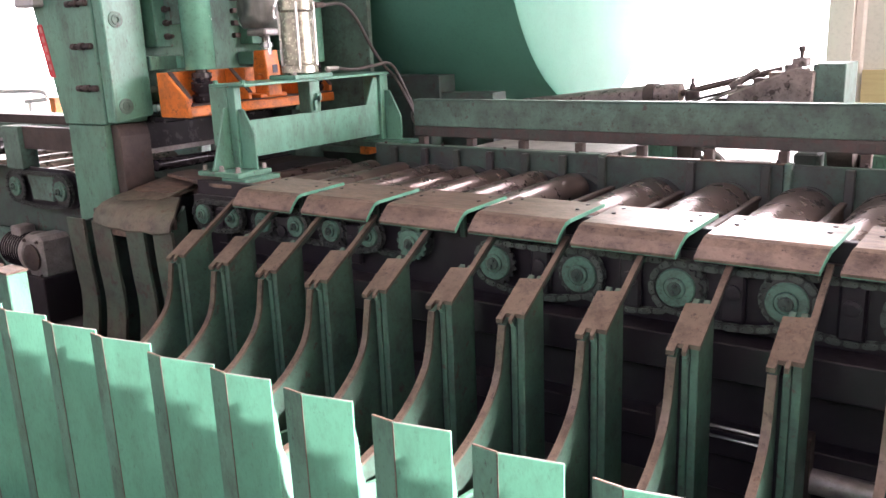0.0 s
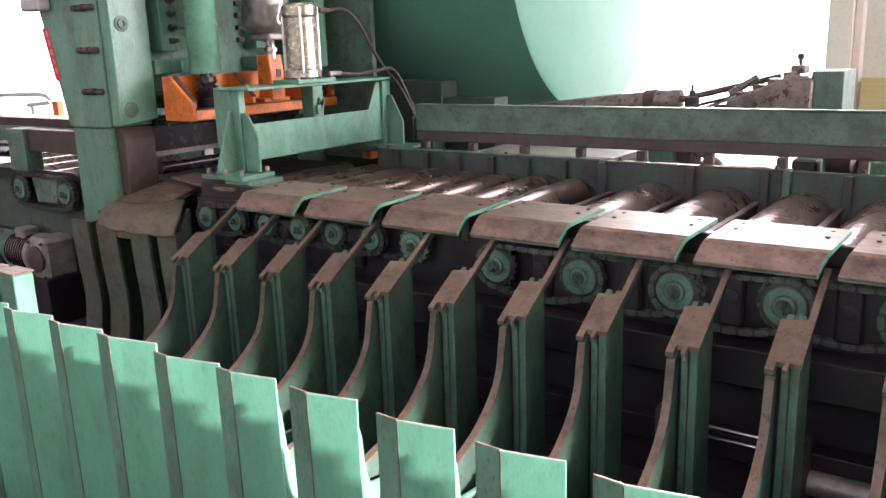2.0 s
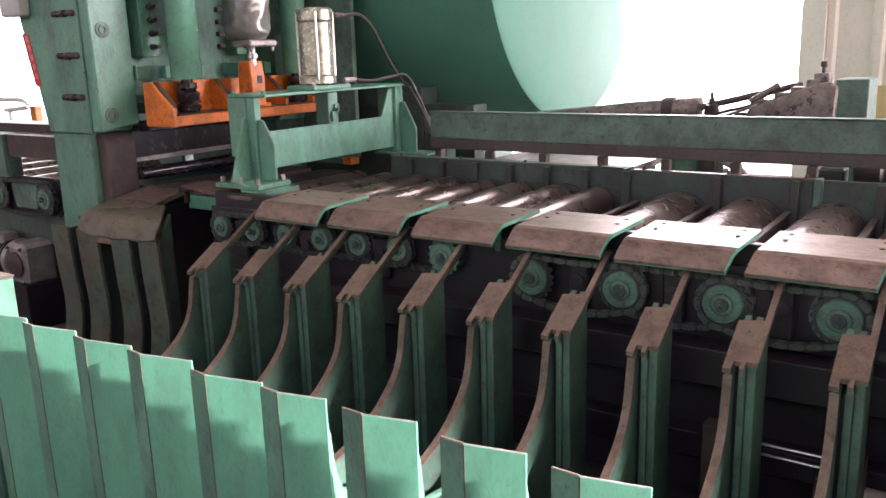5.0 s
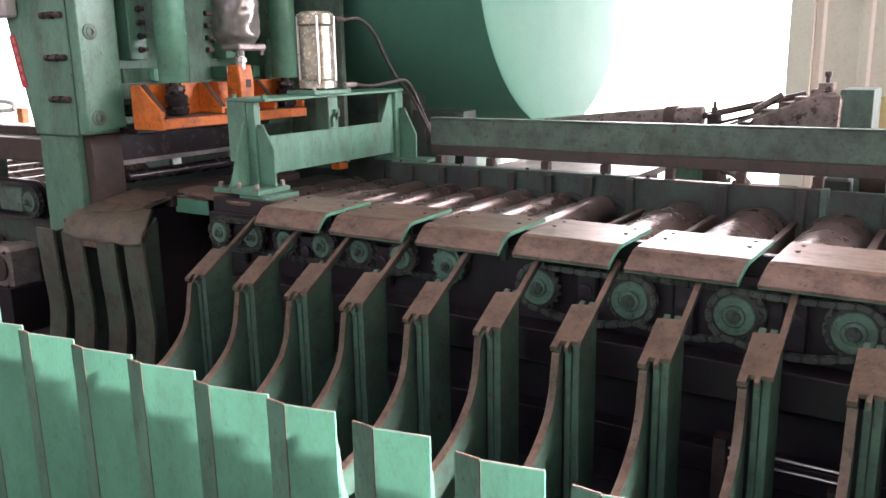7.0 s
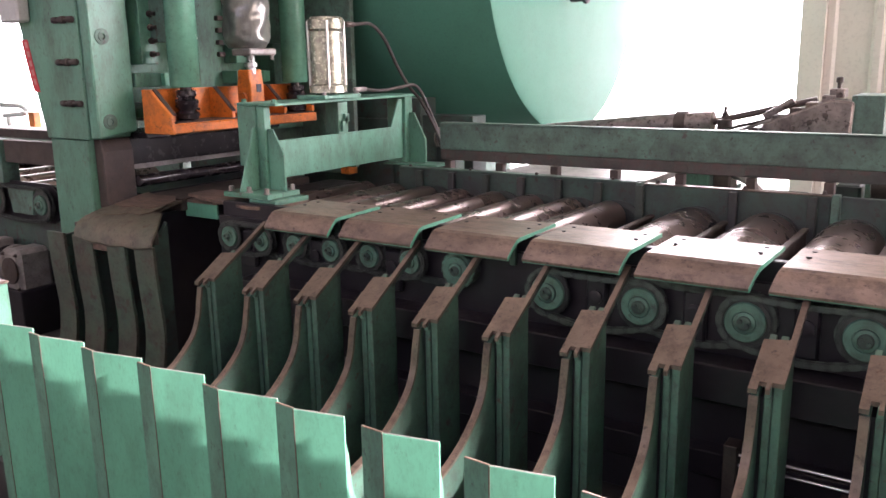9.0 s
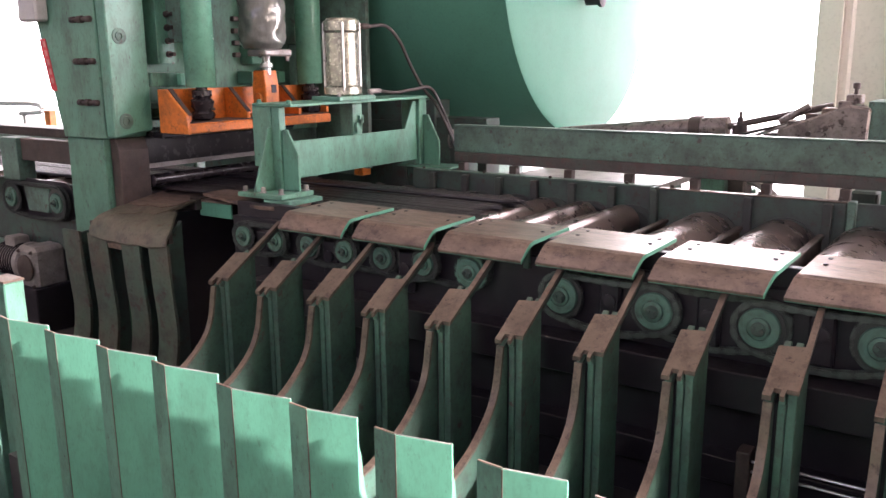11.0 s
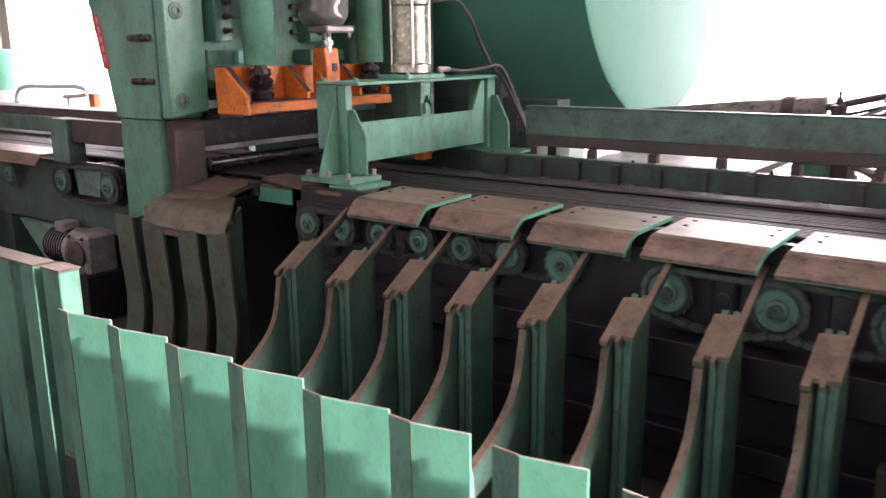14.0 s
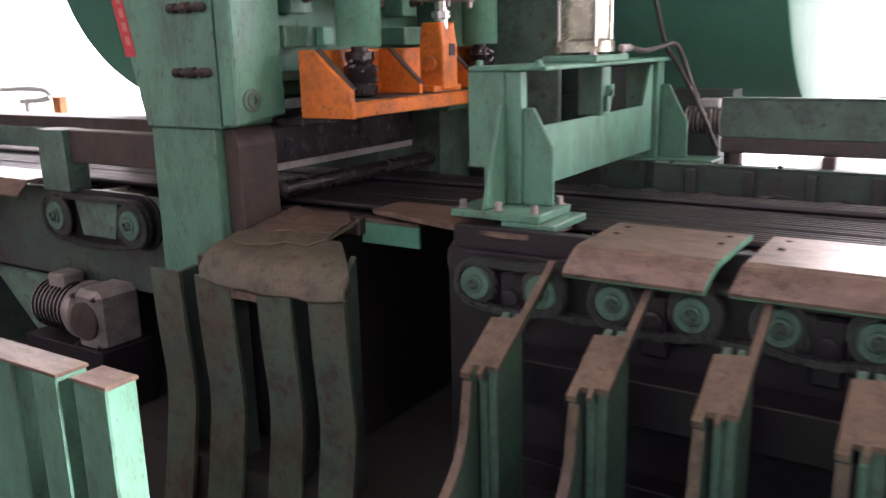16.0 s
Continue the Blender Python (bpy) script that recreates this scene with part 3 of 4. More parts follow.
def chain(x1, x2, z, r, y, sag=0.02, make=carried_thing, outer=None):
    """A roller chain round two sprockets, link by link."""
    t = make("drive_chain", "greasy roller chain running round two sprockets", "chain", "drive chains", m=pose((x1 + x2) / 2, y, z))
    half = (x2 - x1) / 2
    path = []
    n = 40
    for i in range(n):
        a = math.pi / 2 + math.pi * i / n
        path.append((-half + r * math.cos(a), r * math.sin(a)))
    for i in range(n):
        u = i / n
        path.append((-half + 2 * half * u, -r - sag * 4 * u * (1 - u)))
    for i in range(n):
        a = -math.pi / 2 + math.pi * i / n
        path.append((half + r * math.cos(a), r * math.sin(a)))
    for i in range(n):
        u = i / n
        path.append((half - 2 * half * u, r - 0.3 * sag * 4 * u * (1 - u)))
    path.append(path[0])
    lens = [0.0]
    for a, b in zip(path, path[1:]):
        lens.append(lens[-1] + math.hypot(b[0] - a[0], b[1] - a[1]))
    count = int(lens[-1] / 0.029) // 2 * 2
    step = lens[-1] / count

    def at(s):
        s %= lens[-1]
        i = max(k for k in range(len(lens)) if lens[k] <= s)
        i = min(i, len(path) - 2)
        f = (s - lens[i]) / max(lens[i + 1] - lens[i], 1e-9)
        return (path[i][0] + f * (path[i + 1][0] - path[i][0]), path[i][1] + f * (path[i + 1][1] - path[i][1]))
    shared = {}
    for i in range(count):
        p, q = at(i * step), at((i + 1) * step)
        wide = i % 2
        if wide not in shared:
            bm = bmesh.new()
            h, o = (0.0115, 0.014) if wide else (0.0105, 0.010)
            for sy in (-1, 1):
                out = []
                for e, sgn in ((step / 2, 1), (-step / 2, -1)):
                    for k in range(5):
                        a = -math.pi / 2 + math.pi * k / 4
                        out.append((e + sgn * h * math.cos(a), sgn * h * math.sin(a)))
                prism(out, "y", sy * o, sy * (o + 0.003), 0, bm)
            if wide:
                for e in (-step / 2, step / 2):
                    lathe([(0.0055, -0.024), (0.0055, 0.012)], "y", (e, 0, 0), 8, bm)
            ob = part("link", bm, (outer or CHAIN_PALE) if wide else CHAIN, t)
            shared[wide] = ob.data
        else:
            ob = new("link", shared[wide])
            ob.parent = t
        LINKS.append((ob, at, i * step, step, lens[-1]))
        ob.matrix_basis = link_pose(at, i * step, step)
    return t


YS = 2.972
for i, x in enumerate(ROLL_A[:6]):
    sprocket(0.070, 15, x, YS, ZA, share=0.78)
sprocket(0.078, 15, ROLL_A[6], YS - 0.01, ZA - 0.005, bare=True, share=0.82)
for x in ROLL_B[:6]:
    sprocket(0.090, 19, x, YS, ZB, share=0.83)
for i in (0, 2, 4):
    chain(ROLL_A[i], ROLL_A[i + 1], ZA, 0.074, YS, 0.012, outer=CHAIN_DARK)
for i in (1, 3, 5):
    chain(ROLL_A[i], ROLL_A[i + 1], ZA, 0.074, YS + 0.032, 0.012, outer=CHAIN_DARK)
for i in (0, 2, 4):
    chain(ROLL_B[i], ROLL_B[i + 1], ZB, 0.095, YS, 0.03)
for i in (1, 3):
    chain(ROLL_B[i], ROLL_B[i + 1], ZB, 0.095, YS + 0.032, 0.03)

# ---------------------------------------------------------------- bars that run in on the rollers
BAR_LONG = 18.0


def bars():
    t = thing("bar_bundle", "layer of dark ribbed steel reinforcing bars running over the rollers", "steel bars")
    r = 0.0135
    rows = []
    y = 3.30
    while y < 3.74:
        rows.append((y, r))
        y += random.choice((0.029, 0.032, 0.040, 0.058))
    # a tight clump two bars high, then a few loose ones
    clump = [3.790 + 0.0280 * k for k in range(5)]
    rows += [(y, r) for y in clump] + [(y + 0.0140, r + 0.0235) for y in clump[:-1]]
    rows += [(3.962, r), (4.012, r), (4.038, r)]
    for y, z in rows:
        end = -random.uniform(0, 0.12)
        bow = random.uniform(-0.004, 0.004)
        pts = [(end - BAR_LONG * k / 30, y + bow * math.sin(k * 0.7), z) for k in range(31)]
        part("bar", tube(pts, r, 10), BAR, t, smooth=True)
    return t


bundle = bars()
bundle.matrix_basis = pose(-9.2, 0, 0.9905)

# ---------------------------------------------------------------- stop bracket with its cylinder
br = carried_thing("stop_bracket", "light green welded portal bracket bolted across the roller table", "bracket")
part("top_beam", box(-3.90, -3.60, 3.24, 4.56, 1.535, 1.552), GREEN_MID, br)
part("front_leg", prism([(-3.905, 1.534), (-3.76, 1.534), (-3.76, 1.075), (-3.845, 1.075), (-3.845, 1.20), (-3.905, 1.20)], "y", 3.245, 3.262), GREEN, br)
part("front_leg_web", box(-3.76, -3.70, 3.25, 3.30, 1.075, 1.534), GREEN_MID, br)
part("back_leg", box(-3.78, -3.63, 4.46, 4.545, 1.10, 1.534), GREEN_MID, br)
part("cross_web", prism([(3.27, 1.135), (4.46, 1.135), (4.46, 1.52), (4.42, 1.52), (4.33, 1.345), (3.27, 1.345)], "x", -3.668, -3.652), GREEN_MID, br)
part("gusset", prism([(-3.70, 1.075), (-3.585, 1.075), (-3.585, 1.28), (-3.66, 1.41), (-3.70, 1.41)], "y", 3.266, 3.282), GREEN_MID, br)
part("gusset", prism([(3.10, 1.075), (3.245, 1.075), (3.245, 1.42), (3.225, 1.42)], "x", -3.775, -3.760), GREEN_MID, br)
part("gusset", prism([(-3.63, 1.10), (-3.50, 1.10), (-3.50, 1.26), (-3.59, 1.43), (-3.63, 1.43)], "y", 4.50, 4.516), GREEN, br)
part("foot", box(-3.70, -3.50, 3.10, 3.36, 1.019, 1.045), GREEN_MID, br)
part("foot", box(-3.90, -3.555, 3.10, 3.35, 1.046, 1.0745), GREEN, br)
part("foot", box(-3.80, -3.36, 4.42, 4.60, 1.085, 1.10), GREEN, br)
for x in (-3.86, -3.72, -3.585):
    for y in (3.125, 3.32):
        part("bolt", bolt_mesh((x, y, 1.076), "z", 0.014, 0.03), MOTOR, br)
part("clevis", box(-3.72, -3.62, 3.775, 3.865, 1.345, 1.533), GREEN, br, "green guide block under the cylinder")
part("hook", prism([(3.79, 1.42), (3.85, 1.42), (3.85, 1.46), (3.82, 1.46), (3.82, 1.36), (3.79, 1.36)], "x", -3.618, -3.60), GREEN_MID, br)
part("cylinder_base", box(-3.80, -3.58, 3.62, 3.95, 1.5525, 1.578), GREEN_MID, br)
for y in (3.64, 3.93):
    part("bolt", bolt_mesh((-3.60, y, 1.578), "z", 0.012, 0.02), MOTOR, br)
part("bolt", bolt_mesh((-3.87, 3.27, 1.552), "z", 0.014, 0.02), GREEN_MID, br)
part("bolt", bolt_mesh((-3.64, 3.27, 1.552), "z", 0.014, 0.02), GREEN_MID, br)
prof = [(0.09, 0.0), (0.115, 0.01), (0.112, 0.05), (0.098, 0.06), (0.100, 0.20), (0.096, 0.36), (0.108, 0.375), (0.108, 0.43), (0.09, 0.445)]
part("air_cylinder", lathe(prof, "z", (-3.70, 3.79, 1.578), 20), SILVER, br, "silver cylinder wrapped in clear plastic film", smooth=True)
for a in (45, 135, 225, 315):
    part("tie_rod", lathe([(0.008, 0.03), (0.008, 0.42)], "z", (-3.70 + 0.105 * math.cos(radians(a)), 3.79 + 0.105 * math.sin(radians(a)), 1.578), 8), CHROME, br)
part("fitting", lathe([(0.012, -0.06), (0.018, -0.05), (0.018, 0.0), (0.012, 0.03)], "y", (-3.62, 3.93, 1.98), 10), STEEL_DARK, br)
part("fitting", lathe([(0.012, -0.06), (0.016, -0.05), (0.016, 0.03), (0.012, 0.05)], "y", (-3.60, 3.97, 1.60), 10), MOTOR, br)

for pts in ([(-3.62, 3.95, 1.98), (-3.61, 4.10, 1.985), (-3.60, 4.22, 1.90), (-3.60, 4.34, 1.74), (-3.60, 4.47, 1.60), (-3.56, 4.55, 1.50), (-3.46, 4.58, 1.30), (-3.38, 4.58, 1.13)],
            [(-3.60, 4.0, 1.60), (-3.58, 4.15, 1.585), (-3.58, 4.35, 1.60), (-3.56, 4.50, 1.60), (-3.52, 4.58, 1.45), (-3.44, 4.60, 1.25), (-3.40, 4.60, 1.13)]):
    h = part("air_hose", tube(smooth_path(pts, 6), 0.011, 8), HOSE, None, smooth=True)
    CARRIED.append(h)
    tagged(h, "black rubber air hose from the cylinder over the bracket", "hose", "air hoses")

# plate bridging the gap beside the shear
br2 = carried_thing("bridge_plate", "brown steel bridge plate with a rounded nose under the bracket", "plate")
part("plate", prism([(-4.32, 3.20), (-3.93, 3.09), (-3.66, 3.035), (-3.58, 3.045), (-3.53, 3.10), (-3.52, 3.20), (-3.52, 3.385), (-4.32, 3.385)], "z", 1.000, 1.018, 0.002), STEEL, br2)
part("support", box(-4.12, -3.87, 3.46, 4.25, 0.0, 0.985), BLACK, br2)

# ---------------------------------------------------------------- the bar shear
sh = thing("bar_shear", "tall green bar shear with orange ram and slotted chute", "shear")
# near housing
part("front_cheek", prism([(-5.25, 1.335), (-4.825, 1.335), (-4.825, 3.2), (-5.72, 3.2)], "y", 2.925, 3.24, 0.006), GREEN, sh)
part("side_cheek", prism([(2.935, 1.345), (3.20, 1.375), (3.20, 3.2), (2.935, 3.2)], "x", -4.824, -4.735, 0.008), GREEN_MID, sh, "light green side cheek with socket bolts")
part("lower_column", prism([(-5.275, 0.0), (-4.885, 0.0), (-4.885, 1.333), (-5.255, 1.333)], "y", 2.945, 3.20, 0.006), GREEN, sh)
part("throat", prism([(-4.884, 0.70), (-4.80, 0.70), (-4.80, 1.26), (-4.825, 1.333), (-4.884, 1.333)], "y", 2.99, 3.20, 0.005), STEEL_DARK, sh, "dark scuffed throat plate")
part("back_cheek", box(-5.5, -4.92, 3.241, 4.35, 1.42, 3.2), GREEN_DARK, sh)
# far housing
part("far_cheek", box(-5.25, -4.70, 4.36, 4.70, 1.30, 3.2), GREEN, sh)
part("far_column", box(-5.2, -4.78, 4.40, 4.70, 0.0, 1.30), GREEN_DULL, sh)
part("far_wing", prism([(-4.70, 1.02), (-4.20, 1.02), (-4.20, 3.2), (-4.70, 3.2)], "y", 4.62, 4.66), GREEN_DULL, sh)
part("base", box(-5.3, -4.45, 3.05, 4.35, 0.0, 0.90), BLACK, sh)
part("stop_block", box(-4.385, -4.30, 4.661, 4.76, 0.955, 1.016, 0.006), ORANGE, sh, "small orange stop block")
part("stop_arm", box(-4.78, -4.386, 4.67, 4.74, 0.96, 1.0, 0.004), GREEN_DULL, sh)
# socket bolts and lugs
for z in (1.44, 1.932, 2.42):
    part("socket_bolt", lathe([(0.046, 0.0), (0.046, 0.006), (0.040, 0.008), (0.030, 0.008), (0.028, 0.014), (0.016, 0.014), (0.014, 0.004)], "x", (-4.735, 3.014, z), 24), GREEN_DULL, sh, "recessed socket bolt", smooth=True)
for z in (1.55, 1.79, 2.03, 2.27):
    b_ = lathe([(0.011, -5.045), (0.019, -5.035), (0.019, -5.00), (0.012, -4.995), (0.012, -4.965), (0.022, -4.96), (0.022, -4.925), (0.012, -4.92), (0.012, -4.89), (0.019, -4.885), (0.019, -4.85), (0.011, -4.84)], "x", (0, 2.912, z), 10)
    part("clamp_screw", b_, STEEL_DARK, sh, "dark clamp screw with nuts")
part("red_strip", prism([(-5.335, 1.615), (-5.272, 1.615), (-5.345, 1.93), (-5.412, 1.93)], "y", 2.9215, 2.9242, 0), RED, sh, "faded red label strip")
for k in range(5):
    z = 1.66 + 0.055 * k
    part("red_strip_mark", prism([(-5.322 - 0.012 * k, z), (-5.295 - 0.012 * k, z), (-5.303 - 0.012 * k, z + 0.035), (-5.33 - 0.012 * k, z + 0.035)], "y", 2.9200, 2.9213, 0), RED_INK, sh)
part("terminal_box", box(-5.48, -5.28, 2.84, 2.924, 2.03, 2.25, 0.012), WHITE, sh, "pale cap over the cheek")
# recess with bars, bolts and guide columns
part("recess_plate", box(-4.92, -4.87, 3.21, 4.35, 1.44, 3.2), GREEN, sh)
for y0, y1 in ((3.205, 3.46), (4.02, 4.30)):
    part("cross_bar", box(-4.87, -4.72, y0, y1, 1.635, 1.72), GREEN, sh)
    part("cross_bar", box(-4.87, -4.78, y0, y1, 1.50, 1.54), GREEN_DULL, sh)
    part("stop_block", box(-4.72, -4.68, y1 - 0.07, y1 - 0.005, 1.64, 1.715), GREEN_LIGHT, sh)
for y0 in (3.335, 4.10):
    part("bolt_plate", box(-4.87, -4.75, y0 - 0.045, y0 + 0.075, 1.77, 2.40), GREEN_MID, sh)
    for z in (1.83, 1.91, 1.99, 2.07):
        part("bolt", lathe([(0.020, 0.0), (0.020, 0.02), (0.013, 0.022), (0.013, 0.06)], "x", (-4.75, y0 + 0.03, z), 10), STEEL_DARK, sh)
        part("slot_bar", box(-4.87, -4.835, y0 - 0.115, y0 - 0.062, z - 0.016, z + 0.016), STEEL_DARK, sh)
for y, r in ((3.40, 0.092), (4.36, 0.088)):
    part("guide_column", lathe([(r * 0.96, 1.632), (r, 1.64), (r, 3.2)], "z", (-4.505, y, 0), 32), GREEN_GLOSS, sh, "glossy light green guide column", smooth=True)
    part("column_bracket", box(-4.80, -4.60, y - 0.03, y + 0.03, 1.90, 2.40), GREEN_DULL, sh)
    part("guide_rod", lathe([(0.045, 1.43), (0.066, 1.44), (0.072, 1.475), (0.052, 1.49), (0.066, 1.51), (0.070, 1.55), (0.048, 1.565), (0.060, 1.58), (0.060, 1.61), (0.035, 1.615), (0.035, 1.634)], "z", (-4.505, y, 0), 20), GLOSS_BLACK, sh, "black greased rod end", smooth=True)
    for k in range(14):
        a, z = random.uniform(0, 6.28), random.uniform(1.45, 1.60)
        part("grease_lump", lathe([(0.004, -0.008), (0.013, -0.002), (0.012, 0.006), (0.004, 0.010)], "z", (-4.505 + 0.062 * math.cos(a), y + 0.062 * math.sin(a), z), 8), GLOSS_BLACK, sh, smooth=True)
# wrapped hydraulic cylinder and its rod
CX, CY = -4.42, 3.85
q = bmesh.new()
rings = []
for i in range(46):
    z = 1.86 + 1.34 * (i / 45) ** 1.5
    ring = []
    for k in range(40):
        a = 2 * math.pi * k / 40
        fold = 0.004 * math.sin(3 * a + 21 * z) + 0.004 * math.sin(6 * a - 34 * z + 1.0) + 0.005 * math.sin(75 * z + 2 * a) * math.sin(5 * a + 9 * z)
        r = (0.148 if z > 1.90 else 0.118 + 0.75 * (z - 1.86)) + fold
        ring.append(q.verts.new((CX + r * math.cos(a), CY + r * math.sin(a), z)))
    rings.append(ring)
for lo_, hi_ in zip(rings, rings[1:]):
    for k in range(40):
        q.faces.new((lo_[k], lo_[(k + 1) % 40], hi_[(k + 1) % 40], hi_[k]))
q.faces.new(rings[0][::-1])
q.faces.new(rings[-1])
part("ram_cylinder", q, FILM, sh, "dark hydraulic cylinder wrapped in clear plastic film", smooth=True)
part("cylinder_flange", box(CX - 0.05, CX + 0.12, CY - 0.10, CY + 0.14, 1.815, 1.858, 0.01), MOTOR, sh, "pale bare flange under the cylinder")
for y in (CY - 0.07, CY + 0.11):
    part("bolt", bolt_mesh((CX + 0.10, y, 1.815), "z", 0.013, -0.03), MOTOR, sh)
part("ram_rod", lathe([(0.030, 1.70), (0.030, 1.74), (0.042, 1.745), (0.042, 1.77), (0.027, 1.775), (0.027, 1.82)], "z", (-4.40, 3.85, 0), 20), CHROME, sh, "chrome ram rod", smooth=True)
# orange ram: a back plate, a low front lip and gussets that slope down to it
part("ram_back", box(-4.62, -4.596, 3.19, 4.42, 1.365, 1.622, 0.003), ORANGE, sh, "orange back plate of the ram")
part("ram_cheek", prism([(-4.622, 1.363), (-4.622, 1.623), (-4.555, 1.623), (-4.376, 1.474), (-4.360, 1.40), (-4.360, 1.363)], "y", 3.164, 3.1885, 0.004), ORANGE, sh, "orange end cheek of the ram")
part("ram_floor", box(-4.595, -4.372, 3.19, 4.42, 1.365, 1.425, 0.006), ORANGE, sh, "orange front lip of the ram, blackened with soot")
part("ram_oil", box(-4.59, -4.384, 3.22, 4.40, 1.4255, 1.432, 0.002), STEEL_DARK, sh, "oily floor of the ram")
for k, y in enumerate((3.191, 3.655, 4.12, 4.393)):
    top = 1.621
    slope = [(-4.595, 1.433), (-4.595, top), (-4.555, top), (-4.392, 1.470), (-4.392, 1.433)]
    g = part("ram_gusset", prism(slope, "y", y, y + 0.026, 0.002), ORANGE, sh, "orange gusset of the ram")
    part("gusset_edge", prism([(-4.556, top + 0.0005), (-4.549, top + 0.006), (-4.386, 1.476), (-4.391, 1.4705)], "y", y - 0.001, y + 0.030, 0.001), STEEL_DARK, g, "scraped dark gusset edge")
part("ram_clevis", prism([(-4.485, 1.44), (-4.36, 1.44), (-4.36, 1.62), (-4.375, 1.727), (-4.47, 1.727), (-4.485, 1.62)], "y", 3.795, 3.915, 0.006), ORANGE, sh, "orange clevis block on the ram")
# a thin black patch on the face paints the slot's dark inside
part("clevis_slot", box(-4.3595, -4.355, 3.845, 3.885, 1.585, 1.635, 0), BLACK, sh)
part("clevis_pin", lathe([(0.034, 3.775), (0.034, 3.794), (0.018, 3.796)], "y", (-4.425, 0, 1.55), 16), ORANGE, sh, smooth=True)
part("clevis_foot", box(-4.52, -4.375, 3.74, 3.97, 1.4325, 1.458, 0.004), ORANGE, sh)
part("blade_holder", box(-5.10, -4.905, 3.20, 4.34, 1.135, 1.362, 0.006), GLOSS_BLACK, sh, "black oily blade holder")
part("holder_top", box(-4.904, -4.66, 3.21, 4.34, 1.325, 1.362, 0.006), GLOSS_BLACK, sh, "black oily slide under the ram")
part("blade", box(-4.904, -4.893, 3.205, 4.30, 1.122, 1.152, 0.002), MOTOR, sh, "bare steel shear blade")
part("hold_down_roller", lathe([(0.02, 3.20), (0.038, 3.21), (0.038, 4.32), (0.02, 4.33)], "y", (-4.80, 0, 1.058), 24), GLOSS_BLACK, sh, "black polished hold-down roller", smooth=True)
part("anvil", box(-5.05, -4.76, 3.21, 4.34, 0.976, 0.9838, 0.002), BLACK, sh, "black polished lower blade")
part("bed", box(-5.25, -4.40, 3.21, 4.34, 0.901, 0.975, 0.006), STEEL_DARK, sh, "dark steel bar bed")
# brown apron with slotted chute in front
AP = ((2.757, 0.79), (2.766, 0.832), (2.792, 0.868), (2.84, 0.895), (2.90, 0.911), (3.0, 0.930), (3.25, 0.975))


def apron_z(y):
    return float(np.interp(y, [p[0] for p in AP], [p[1] for p in AP]))


part("apron", prism([(2.96, 0.918), (3.0, 0.928), (3.25, 0.973), (3.25, 0.958), (3.0, 0.913), (2.96, 0.903)], "x", -4.82, -4.40, 0.002), APRON, sh, "scuffed brown apron plate")
part("apron_deck", box(-4.62, -4.14, 3.252, 3.44, 0.950, 0.966, 0.003), STEEL, sh, "worn brown deck plate behind the apron")
part("apron_beam", box(-4.42, -4.14, 3.252, 3.268, 0.865, 0.9495, 0.003), GREEN_LIGHT, sh, "light green edge beam under the deck plate")
for out_, lift in (([(-4.79, 2.86), (-4.62, 2.838), (-4.45, 2.862), (-4.40, 2.90), (-4.22, 2.89), (-4.16, 2.95), (-4.19, 3.06), (-4.42, 3.09), (-4.60, 3.05), (-4.78, 3.07)], 0.004),
                   ([(-4.76, 2.98), (-4.58, 2.955), (-4.50, 2.99), (-4.30, 2.975), (-4.20, 3.02), (-4.17, 3.12), (-4.30, 3.20), (-4.55, 3.18), (-4.74, 3.22)], 0.010)):
    q = prism([(-4.80 + (x + 4.80) * 0.66, y + 0.03) for x, y in out_], "z", 0.0, 0.006, 0.001)
    for v in q.verts:
        v.co.z += lift + apron_z(v.co.y)
    part("apron_liner", q, APRON if lift < 0.008 else STEEL, sh, "worn brown liner sheet with torn edges")
# a wide tongue bent down over the chute, with an uneven lower edge
q = bmesh.new()
edge_ = [0.792, 0.776, 0.768, 0.774, 0.764, 0.770, 0.779, 0.772, 0.781, 0.795]
rows_ = []
for k, low in enumerate(edge_):
    prof_ = [(3.0, 0.930), (2.95, 0.922), (2.90, 0.911), (2.84, 0.895), (2.792, 0.868), (2.766, 0.832), (2.757, low)]
    row = [(-4.83 + (0.71 - 1.0 * max(0.0, y - 2.80)) * k / 9, y, z) for y, z in prof_]
    rows_.append([q.verts.new(p) for p in row] + [q.verts.new((x, y + 0.008, z - 0.010)) for x, y, z in reversed(row)])
n_ = len(rows_[0])
for a, c in zip(rows_, rows_[1:]):
    for k in range(n_):
        q.faces.new((a[k], a[(k + 1) % n_], c[(k + 1) % n_], c[k]))
q.faces.new(rows_[0])
q.faces.new(rows_[-1][::-1])
part("apron_nose", q, APRON, sh, "scuffed brown tongue of the apron with a torn lower edge", smooth=True)
CH = [(2.772, 0.79), (2.775, 0.68), (2.78, 0.55), (2.79, 0.42), (2.797, 0.31), (2.79, 0.20), (2.772, 0.09), (2.75, -0.05), (2.71, -0.25), (2.68, -0.45)]
